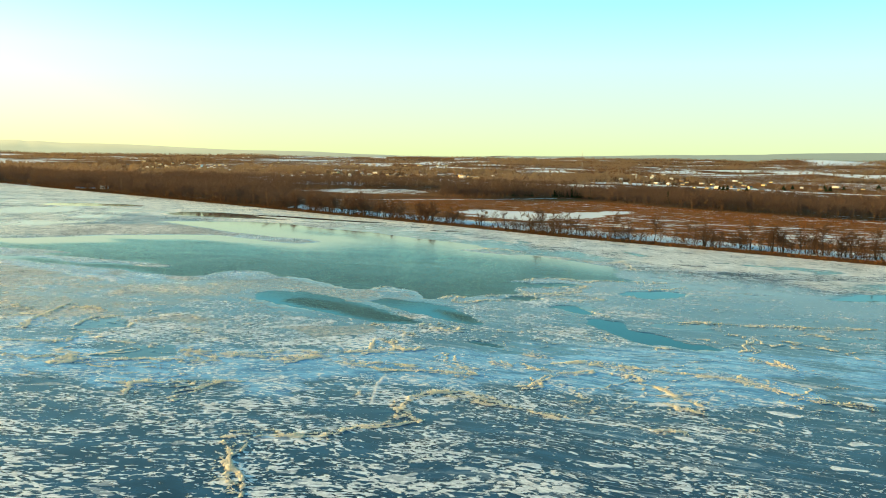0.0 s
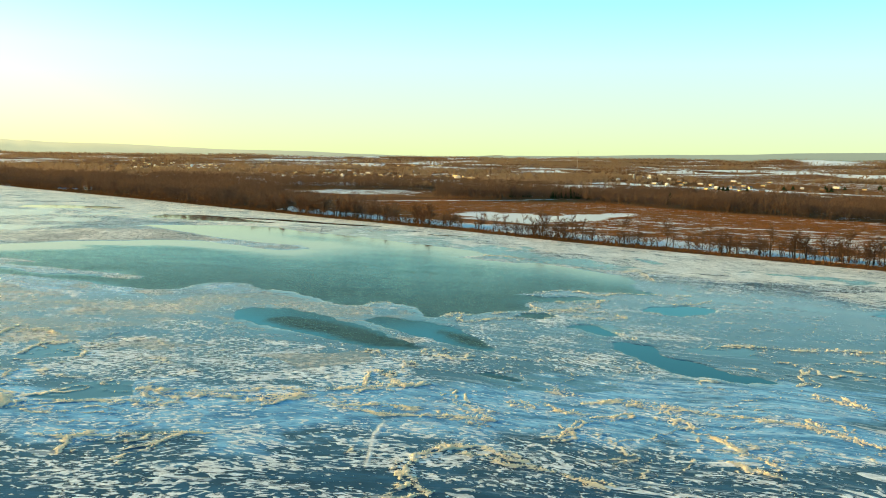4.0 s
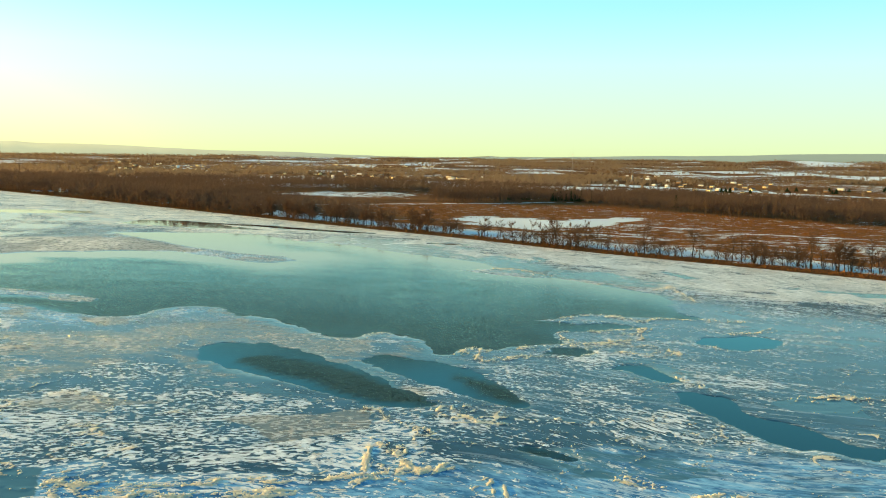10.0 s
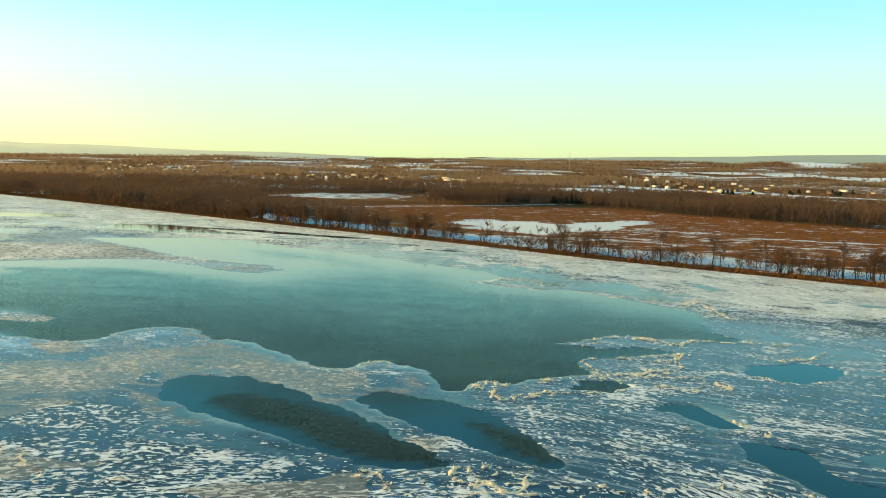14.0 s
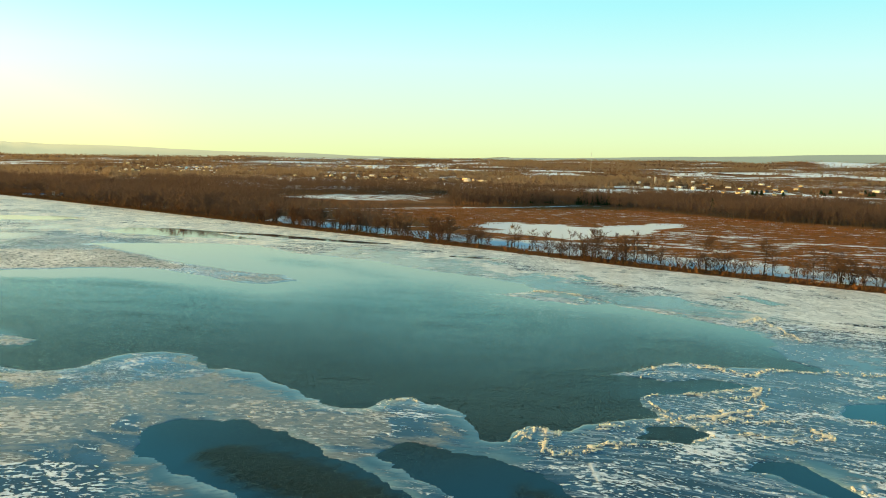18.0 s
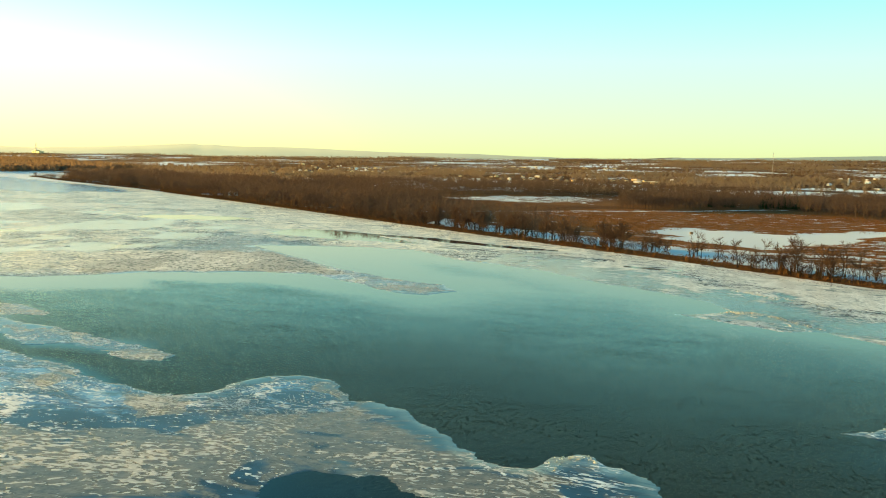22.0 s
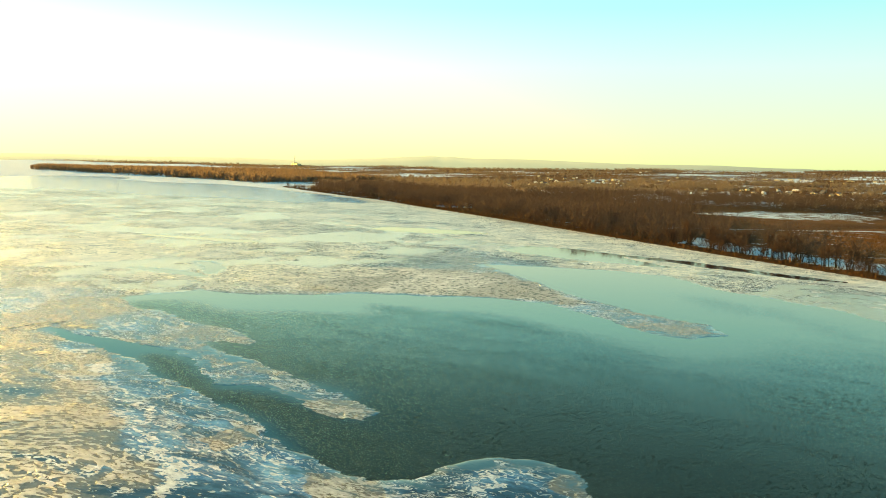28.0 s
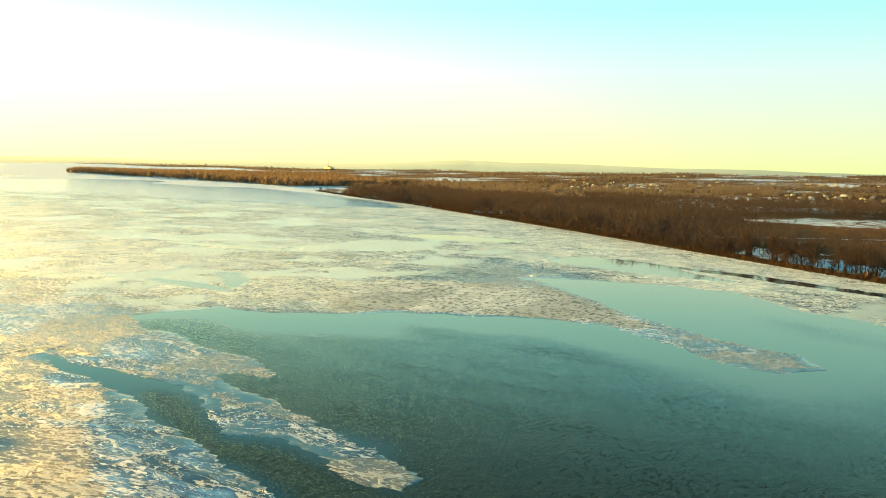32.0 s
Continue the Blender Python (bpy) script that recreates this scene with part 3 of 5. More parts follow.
def ice_surface(x, y):
    sd = open_water(x, y)
    land = inside(BANK, x, y)
    low, mid = fbm(x, y, 60, 3, 31), fbm(x, y, 14, 4, 32)
    crest, rd = crest_at(x, y)
    rubble = np.clip(fbm(x, y, 1.5, 3, 35) + 0.4, 0, 1)
    ridge = np.clip(np.maximum(crest, line_at(x, y) * 0.75), 0, 1) * smooth(0.1, 0.8, -sd)
    z = 0.09 - 0.055 * np.maximum(smooth(320, 380, y), smooth(10, -20, x) * smooth(185, 205, y)) + 0.03 * mid * smooth(380, 320, y) + ridge * (0.12 + 0.20 * rubble) * smooth(1500, 300, np.hypot(x, y))
    z = np.where(sd > -1.5, z * smooth(0, 1.1, -sd) ** 0.6 - 0.45 * smooth(-0.05, 1.0, sd), z) - 0.6 * smooth(0.5, 6, sd)
    # parts of the sheet
    east = smooth(-25, 20, x + 10 * mid)
    west = smooth(-60, -120, x)
    near = smooth(165, 120, y + 12 * mid)
    shore = smooth(64 + 46 * west, 24 + 26 * west, land * -1 - 18 * mid)              # snow-white shelf along the bank
    along = -0.75 * x + 0.66 * y
    gap = smooth(0.02, 0.35, fbm(along * 0.14, land, 11, 4, 87)) * smooth(-10, -26, land) * smooth(260, 180, -land)
    shore = shore * (1 - 0.5 * gap)
    north = smooth(0, 70, y - (345 - 0.8 * x) + 25 * low)
    far = np.clip(np.maximum(north, smooth(-165, -220, x + 12 * low) * smooth(345, 385, y + 15 * mid)), 0, 1)
    bulge = smooth(-15, -45, x + 8 * mid) * smooth(235, 262, y + 0.25 * x + 10 * low) * (1 - far)     # slushy floes at the open reach
    slushy = smooth(10, -30, x + 14 * mid) * smooth(186, 210, y + 10 * low) * (1 - far)
    flats = smooth(132, 152, y + 8 * mid) * smooth(176 + 18 * east, 160 + 14 * east, y + 8 * low)                           # blue ice between the ridges
    floe = smooth(-0.16, 0.16, fbm(x + 0.3 * y, y * 1.5, 42, 5, 33))
    snow = 0.405 + 0.09 * low + 0.03 * near * (1 - east) + 0.11 * mid + (floe - 0.5) * (0.08 + 0.20 * north)
    snow = snow - 0.10 * flats - 0.09 * east * near - 0.04 * east * (1 - near) * (1 - north) - 0.18 * bulge - 0.05 * smooth(20, 55, x) * smooth(215, 180, y)
    snow = snow + 0.10 * north + 0.36 * shore + 0.04 * smooth(-110, -170, x) * smooth(310, 290, y) + 0.16 * far
    snow = np.maximum(snow, far * (0.66 + 0.30 * floe + 0.08 * low))
    snow = snow + slushy * (0.20 * fbm(x, y * 1.4, 13, 4, 38) - 0.05)
    pans = smooth(0.05, 0.35, fbm(x, y * 1.4, 26, 4, 36)) * east * smooth(205, 225, y) * smooth(330, 280, y)
    snow = snow + 0.07 * pans - 0.08 * smooth(36, 60, x) * smooth(290, 240, y)
    slush = np.clip(slushy * (0.60 + 0.30 * mid + 0.35 * bulge) + 0.30 * smooth(0.2, 0.6, low) * (1 - east) * flats - 0.4 * far, 0, 1)
    blue = smooth(-0.05, 0.22, fbm(x, y, 26, 4, 37)) * bulge                                           # clear windows in the slush
    slush = slush * (1 - 0.85 * blue)
    wx, wy = x + fbm(x, y, 12, 4, 46) * 3, y + fbm(x, y, 12, 4, 47) * 3
    clear, dark = smooth(-2, 2, inside(CLEAR, wx, wy)), smooth(-4, 4, inside(DARK, wx, wy))
    spit = smooth(-1, 3, inside(SPITS, wx, wy))
    slush = slush * (1 - 0.9 * clear) * (1 - 0.96 * dark) * (1 - 0.3 * spit)
    for outline in BROWN:
        slush = np.maximum(slush, smooth(-1.5, 0.5, inside(outline, wx, wy)) * 0.95)
    snow = snow - 0.04 * clear + 0.07 * dark * (1 - 0.5 * slush) - 0.09 * spit
    edging = smooth(2.4, 0.8, -strand(SLUSH_EDGE, x + fbm(x, y, 14, 4, 48) * 5, y + fbm(x, y, 14, 4, 49) * 5)) * smooth(-0.5, 0.1, fbm(x, y, 8, 3, 52))
    snow = np.maximum(snow, edging * 0.56)
    # besides real frost, the last rise beside ridges paints in their blue shade
    frost_shade = 0.02 - 0.42 * dark + 0.10 * clear + 0.38 * flats - 0.22 * (1 - flats) * east + 0.10 * smooth(195, 235, y + 15 * low) * east - 0.15 * near + 0.05 * blue + 0.24 * low + 0.16 * mid + 0.16 * smooth(7, 1, rd + 2 * mid) - 0.16 * smooth(25, 65, x) * smooth(260, 220, y)
    puddle = fbm(x + 0.6 * y, y * 1.7, 30, 4, 44)
    wet = 0.6 * smooth(0.30, 0.46, puddle) * smooth(140, 160, y) * (1 - smooth(180, 200, y) * smooth(78, 58, x)) * (0.35 + 0.65 * east) * (1 - far)
    wet = np.maximum(wet, 0.66 * smooth(-9, -0.5, sd + 4 * mid) * smooth(-0.35, 0.05, fbm(x, y, 22, 3, 45)) * smooth(190, 215, y))
    wet = np.maximum(wet, smooth(0.02, -0.14, fbm(x, y * 0.8, 24, 5, 53)) * far * 0.74)
    wet = np.maximum(wet, smooth(-1, 2.0, strand([-54, 222, 3, -46, 214, 6, -34, 207, 4, -27, 203, 2], x + 3 * mid, y + 3 * low)) * 0.55)
    wet = np.maximum(wet, smooth(-1.5, 1.0, inside([-83, 185, -84, 195, -80, 199, -75, 197, -72, 188], x, y)))
    wet = np.maximum(wet, smooth(-1.5, 1.0, inside([-70, 161, -64, 170, -54, 172, -52, 163, -61, 159], x + 2 * mid, y + 2 * low)) * 0.9)
    wet = np.maximum(wet, smooth(-1.5, 1.5, inside([53, 207, 62, 213, 70, 207, 65, 199, 57, 201], x + 3 * mid, y + 3 * low)) * 0.9)
    wet = np.maximum(wet, 0.72 * smooth(-60, -6, sd) * smooth(-70, -30, x) * far)
    wet = np.maximum(wet, 0.52 * clear * smooth(-9, -2, sd + 3 * mid) + 0.46 * spit) * (1 - 0.8 * edging)
    wet = wet * (1 - shore) * (1 - 0.8 * ridge)
    wet = np.maximum(wet, 0.42 * gap * smooth(150, 60, -land) * (1 - ridge))
    dimpled = smooth(1.25, 0.8, np.hypot((x + 150) / 92, (y - 432 - 0.30 * (x + 150)) / 34) + 0.22 * mid) * smooth(-2, -5, sd)
    snow, wet = snow + (0.80 - snow) * dimpled, wet * (1 - dimpled)
    bare = smooth(-8, 8, np.minimum(inside(UPSTREAM, x + fbm(x, y, 90, 3, 2) * 30, y + fbm(x, y, 90, 3, 4) * 30), -land - 12 - fbm(x, y, 50, 3, 9) * 8))
    snow, wet, frost_shade, far = snow * (1 - 0.8 * bare), wet * (1 - bare), frost_shade + 0.9 * bare, far * (1 - 0.6 * bare)     # grey ice upstream
    scar = np.zeros(np.shape(x))
    for line in SCARS:
        i, chain = near_line(line, x, y, 3)
        scar[i] = np.maximum(scar[i], smooth(0.55, 0.15, -strand(chain, x[i], y[i])))
    # streaks run level upstream and slant over the eastern ice
    u = x + fbm(x, y, 34, 3, 50) * 4
    v = y + 0.45 * 12 * np.logaddexp(0, (np.clip(x, -400, 160) - 4) / 12) + fbm(x, y, 30, 2, 51) * 3.5
    flow = np.stack([u, v, np.zeros_like(u)], 1)
    return z, {"snow": np.clip(snow, 0, 1), "slush": slush, "wet": np.clip(wet, 0, 1), "ridge": ridge, "frost_shade": frost_shade, "flow": flow, "far": far, "sun_tint": far * smooth(20, -90, x + 15 * low),
               "rim": smooth(-2.2, -0.2, sd + 1.5 * mid) * np.clip(0.12 + 0.35 * mid + 0.5 * smooth(320, 360, y), 0, 1),
               "dash": np.clip(np.maximum(slushy, 1 - east) + 0.3 * mid - 0.8 * clear, 0, 1), "pad": east * smooth(175, 135, y) + 0.35 * (1 - east) * near, "dimple": dimpled,
               "scar": scar, "vein": bulge * smooth(-35, -70, x + 12 * low), "streak": east * (0.35 + 0.65 * smooth(135, 165, y)) * (1 - north) * np.clip(0.5 + 0.35 * low - 0.2 * smooth(25, 60, x), 0, 1)}


def lines_ahead(start, end, first, power):
    out = [start]
    while out[-1] < end:
        out.append(out[-1] + first * (out[-1] / start) ** power)
    return np.array(out)


def off_middle(x, y):
    """Metres outside the middle of the river, which has the finer mesh."""
    ahead = np.maximum(y, 0)
    return np.maximum(np.maximum(x - 40 - 0.62 * ahead, -x - 60 - 0.62 * ahead - 2.0 * np.maximum(y - 210, 0)), -60 - y)


def side_ice(x, y):
    z, marks = ice_surface(x, y)
    return z - 0.015, marks


ys = np.concatenate([np.arange(-60, 76, 8.0), lines_ahead(78, 1500, 0.28, 0.97)])
xs = graded(-210, 96, 0.50, -2600, 420, 1.07)
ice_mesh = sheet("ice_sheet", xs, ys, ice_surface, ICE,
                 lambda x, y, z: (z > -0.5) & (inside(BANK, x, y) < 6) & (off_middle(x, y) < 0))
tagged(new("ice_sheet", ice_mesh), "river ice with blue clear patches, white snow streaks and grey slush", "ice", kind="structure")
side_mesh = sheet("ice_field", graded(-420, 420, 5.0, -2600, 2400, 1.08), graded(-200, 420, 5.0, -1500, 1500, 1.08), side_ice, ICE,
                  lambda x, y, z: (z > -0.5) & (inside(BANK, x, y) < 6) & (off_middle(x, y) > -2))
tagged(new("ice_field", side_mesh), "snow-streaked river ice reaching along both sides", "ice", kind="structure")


def water_surface(x, y):
    wx, wy = x + fbm(x, y, 26, 4, 60) * 5, y + fbm(x, y, 26, 4, 62) * 6
    r = smooth(-6 - 22 * smooth(-110, -40, x), 6 + 14 * smooth(-110, -40, x) * smooth(280, 330, y), inside(RUFFLED, wx, wy)) * (1 - 0.35 * smooth(330, 400, y + 0.2 * x)) * (0.9 + 0.1 * smooth(-0.4, 0.3, fbm(x, y * 2.5, 40, 4, 61)))
    for chain in ARMS:
        r = np.maximum(r, 0.95 * smooth(-3, 2.5, strand(chain, x + fbm(x, y, 12, 3, 63) * 1.5, y + fbm(x, y, 12, 3, 64) * 1.5)))
    for chain in CORES:
        r = np.maximum(r, smooth(-1.5, 1.5, strand(chain, x + fbm(x, y, 9, 3, 65), y + fbm(x, y, 9, 3, 66))))
    r = np.maximum(r, 0.55 * smooth(4, 42, inside(LAKE, wx, wy)) * smooth(-75, -45, x + 0.3 * (y - 380)) * (0.6 + 0.4 * smooth(-0.3, 0.3, fbm(x, y * 2, 50, 4, 67))))
    # reflection strength and glare tint are set by place, brighter far off
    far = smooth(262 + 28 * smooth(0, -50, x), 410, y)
    return np.zeros_like(x), {"ripple": r, "sheen": 1.085 + 0.033 * smooth(235, 255, y) + 0.43 * far + (1 - r) ** 2 * (0.16 + 0.50 * smooth(300, 390, y)), "glare_mix": smooth(255, 345, y)}


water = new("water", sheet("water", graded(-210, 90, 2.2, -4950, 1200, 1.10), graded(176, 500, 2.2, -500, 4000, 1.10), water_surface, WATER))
tagged(water, "dark teal open river water, rippled and calm, between the ice", "water", kind="structure")

# ---- land ----
m = Mat("river land")
snow, marsh, wood = (m.attr(k) for k in ("snow", "marsh", "wood"))
tuft = m.step(m.noise(m.scaled(m.coord, (1, 1.5, 1)), 0.45, 6, 0.78), 0.30, 0.70)
reed = m.mix(tuft, (0.046, 0.017, 0.006), (0.34, 0.130, 0.028))
reed = m.mix(m.noise(m.coord, 0.02, 4), reed, m.mix(tuft, (0.042, 0.017, 0.007), (0.23, 0.094, 0.026)))
floor = m.mix(m.math("ADD", m.math("MULTIPLY", m.noise(m.coord, 0.05, 5, 0.7), 0.5), m.math("MULTIPLY", m.step(m.noise(m.coord, 0.005, 5, 0.6), 0.35, 0.65), 0.5)), (0.035, 0.014, 0.005), (0.18, 0.078, 0.022))
straw = m.mix(m.noise(m.coord, 0.05, 5), (0.11, 0.05, 0.018), (0.22, 0.115, 0.04))
ground_tone = m.mix(wood, m.mix(marsh, straw, reed), floor)
patch = m.math("MULTIPLY_ADD", m.noise(m.scaled(m.coord, (0.5, 1.0, 1), 20), 0.13, 8, 0.74), 1.7, -0.35)
cover = m.step(m.math("ADD", patch, m.math("MULTIPLY", snow, 0.9)), 0.80, 0.93)
m.bump(m.math("ADD", tuft, m.math("MULTIPLY", cover, 0.3)), 0.5)
LAND = m.set(color=m.mix(cover, ground_tone, (0.56, 0.64, 0.72)), rough=0.9, spec=0.05)

MARSH = [-75, 600, 10, 520, 75, 462, 190, 370, 330, 280, 620, 110, 760, 480, 335, 668, 275, 712, 218, 790, 165, 880, 60, 890,
         -17, 846, -80, 790]
MARSH_POOL = [14, 643, 36, 674, 92, 664, 154, 700, 112, 616, 59, 563, 30, 590]
MEADOW = [-177, 960, -99, 925, -27, 940, -20, 1030, -49, 1090, -139, 1050]
TRACK = [-150, 742, 2, -71, 796, 2.5, 4, 836, 3, 60, 877, 3, 144, 945, 3]
MARSH_SNOW = [[140, 612, 2, 172, 606, 5], [179, 574, 3, 216, 570, 4], [205, 553, 2, 250, 550, 4], [40, 545, 3, 95, 533, 6, 112, 520, 3]]


def land_height(x, y, d=None):
    """d: metres inland."""
    d = inside(BANK, x, y) if d is None else d
    far = np.clip((np.hypot(x, y) - 1100) / 3700, 0, 1.2)
    side = np.clip(0.5 + np.arctan2(x, np.maximum(y, 1)) / 1.1, 0, 1.3)
    z = 0.9 * smooth(-1, 7, d) - 2.5 * smooth(0, -25, d) + fbm(x, y, 40, 4, 70) * 0.35 * smooth(0, 20, d)
    z = z + far * (16 + 84 * side) * (1 + 0.2 * fbm(x, y, 900, 4, 71)) + far * 10 * fbm(x, y, 420, 3, 72)
    pool = inside(MARSH_POOL, x, y)
    return np.where(pool > -6, z + (0.35 - z) * smooth(-6, 0, pool), z)


def in_marsh(x, y):
    return smooth(-12, 10, inside(MARSH, x + fbm(x, y, 60, 4, 73) * 12, y + fbm(x, y, 60, 4, 74) * 12))


FIELDS = [[120, 2650, 40, 170, 2640, 40], [224, 2360, 45, 403, 2300, 35], [880, 3130, 60, 970, 3140, 60],
          [400, 1720, 16, 603, 1936, 30, 902, 2189, 40, 1282, 2677, 70], [-560, 2950, 50, -380, 3150, 60], [-75, 1415, 30, 0, 1390, 40],
          [270, 1375, 12, 424, 1345, 22, 600, 1225, 22, 760, 1150, 20], [-700, 1480, 14, -480, 1560, 16], [-90, 2680, 70, -30, 2640, 60]]


def open_field(x, y):
    """Snowy farmland between the woods, 0 to 1."""
    wx, wy = x + fbm(x, y, 160, 4, 78) * 50, y + fbm(x, y, 160, 4, 80) * 60
    d = np.full(np.shape(x), -1e9)
    for chain in FIELDS:
        d = np.maximum(d, strand(chain, wx, wy))
    return smooth(-6, 12, d)


def far_mask(x, y):
    """Above 0.05: wooded, beyond the marsh."""
    return fbm(x, y * 1.5, 300, 4, 93) + 0.12 * smooth(2300, 3300, np.hypot(x, y)) - 0.03


def land_surface(x, y):
    d = inside(BANK, x, y)
    z = land_height(x, y, d)
    wx, wy = x + fbm(x, y, 26, 5, 75) * 13, y + fbm(x, y, 26, 5, 76) * 13
    marsh = in_marsh(x, y)
    white = smooth(-9, 4, inside(MARSH_POOL, wx, wy)) * 0.62
    white = np.maximum(white, smooth(-6, 6, inside(MEADOW, wx, wy)) * 0.28)
    white = np.maximum(white, smooth(-1.5, 1, strand(TRACK, x, y)) * 0.4)
    for chain in MARSH_SNOW:
        white = np.maximum(white, smooth(-3, 3, strand(chain, wx, wy)) * 0.40)
    strip = smooth(7, 14, d) * smooth(50, 30, d + 8 * fbm(x, y, 30, 3, 77)) * (x > -120) * (x < 420)
    fields = open_field(x, y)
    tilled = smooth(1100, 1300, np.hypot(x, y)) * smooth(0.10, -0.02, far_mask(x, y))
    fields = np.maximum(fields, tilled * (0.35 + 0.5 * (vnoise(x / 170, y / 300, 81) > 0.5)) * (vnoise(x / 120, y / 420, 82) > 0.35))
    wood = np.clip(1 - marsh - fields, 0, 1)
    snow = 0.10 + 0.16 * marsh + 0.44 * strip + white + 0.5 * fields + 0.12 * fbm(x, y, 120, 3, 79) + 0.18 * wood * smooth(-180, -90, x) * (d < 120)
    up = smooth(-380, -520, x)                                # snowy shelf under the upstream woods
    snow = np.clip(snow, 0, 1) * np.maximum(smooth(2.5, 8, d), up)
    snow = np.maximum(snow, 0.85 * up * smooth(13, 7, d))
    return z, {"snow": snow, "marsh": np.maximum(marsh, smooth(10, 4, d) * (1 - up)), "wood": wood}


land = new("ground", sheet("ground", graded(-200, 340, 4.2, -4950, 4950, 1.036), graded(340, 900, 4.2, -800, 4950, 1.036), land_surface, LAND))
tagged(land, "marsh and winter farmland with brown reeds and snow patches", "ground", kind="structure")

# ---- plants ----
def bark(name, low, high, scale=2.0, sheer=0.0):
    m = Mat(name)
    n = m.noise(m.scaled(m.coord, (3, 3, 0.6)), scale, 4)
    f = m.math("ADD", m.math("MULTIPLY", n, 0.6), m.math("MULTIPLY", m.geometry("Random Per Island"), 0.4))
    tone = m.mix(f, low, high)
    m.set(color=tone, rough=0.9, spec=0.05)
    if sheer:                                             # fine twigs let light through
        thin, both = m.nodes.new("ShaderNodeBsdfTranslucent"), m.nodes.new("ShaderNodeMixShader")
        m.put(thin.inputs[0], tone)
        both.inputs[0].default_value = sheer
        m.links.new(m.bsdf.outputs[0], both.inputs[1])
        m.links.new(thin.outputs[0], both.inputs[2])
        m.links.new(both.outputs[0], m.nodes["Material Output"].inputs[0])
    return m.mat


BARK = bark("grey-brown bark", (0.020, 0.014, 0.010), (0.070, 0.049, 0.036))
TWIG = bark("brown twigs", (0.045, 0.026, 0.017), (0.17, 0.095, 0.058), 2.0, 0.35)
WOODS = bark("winter woods", (0.040, 0.029, 0.023), (0.185, 0.117, 0.084), 0.3, 0.38)
# lighter, low-contrast twig colours stand in for distance haze
HAZED_CAPE = bark("cape woods paled by haze", (0.15, 0.098, 0.060), (0.30, 0.19, 0.110), 0.3, 0.5)
HAZED_FAR = bark("distant woods paled by haze", (0.14, 0.108, 0.078), (0.31, 0.22, 0.145), 0.3, 0.5)
NEEDLE = bark("conifer needles", (0.010, 0.020, 0.009), (0.035, 0.060, 0.024))
BRUSH = bark("bank brush", (0.055, 0.024, 0.010), (0.27, 0.115, 0.040))
REED = bark("dry reeds", (0.095, 0.030, 0.007), (0.27, 0.096, 0.022))


class Soup:
    """Triangles gathered into one mesh."""

    def __init__(self, seed=0):
        self.v, self.f, self.rng = [], [], random.Random(seed)

    def tube(self, a, b, ra, rb, sides=4):
        a, b = Vector(a), Vector(b)
        turn = (b - a).to_track_quat("Z", "Y").to_matrix()
        n = len(self.v)
        for p, r in ((a, ra), (b, rb)):
            for k in range(sides):
                w = 2 * math.pi * k / sides
                self.v.append(tuple(p + turn @ Vector((r * math.cos(w), r * math.sin(w), 0))))
        for k in range(sides):
            q = (k + 1) % sides
            self.f += [(n + k, n + q, n + sides + q), (n + k, n + sides + q, n + sides + k)]

    def blade(self, a, b, width):
        """A thin pointed sliver."""
        a, b = Vector(a), Vector(b)
        side = (b - a).cross(Vector((self.rng.uniform(-1, 1), self.rng.uniform(-1, 1), self.rng.uniform(-1, 1))))
        side = side.normalized() * width / 2 if side.length > 1e-6 else Vector((width / 2, 0, 0))
        n = len(self.v)
        self.v += [tuple(a - side), tuple(a + side), tuple(b)]
        self.f.append((n, n + 1, n + 2))

    def chunk(self, c, sx, sy, sz):
        """An angular lump with eight jittered corners."""
        r, n, w = self.rng, len(self.v), self.rng.uniform(0, math.pi)
        for dz in (-1, 1):
            for dx, dy in ((-1, -1), (1, -1), (1, 1), (-1, 1)):
                k = 0.75 if dz > 0 else 1.0
                x, y = dx * sx * k * r.uniform(0.5, 1.1), dy * sy * k * r.uniform(0.5, 1.1)
                self.v.append((c[0] + x * math.cos(w) - y * math.sin(w), c[1] + x * math.sin(w) + y * math.cos(w), c[2] + dz * sz * r.uniform(0.5, 1.1)))
        for q in ((0, 3, 2, 1), (4, 5, 6, 7), (0, 1, 5, 4), (1, 2, 6, 5), (2, 3, 7, 6), (3, 0, 4, 7)):
            self.f += [(n + q[0], n + q[1], n + q[2]), (n + q[0], n + q[2], n + q[3])]

    def mesh(self, name, material):
        return mesh_np(name, self.v, self.f, material)


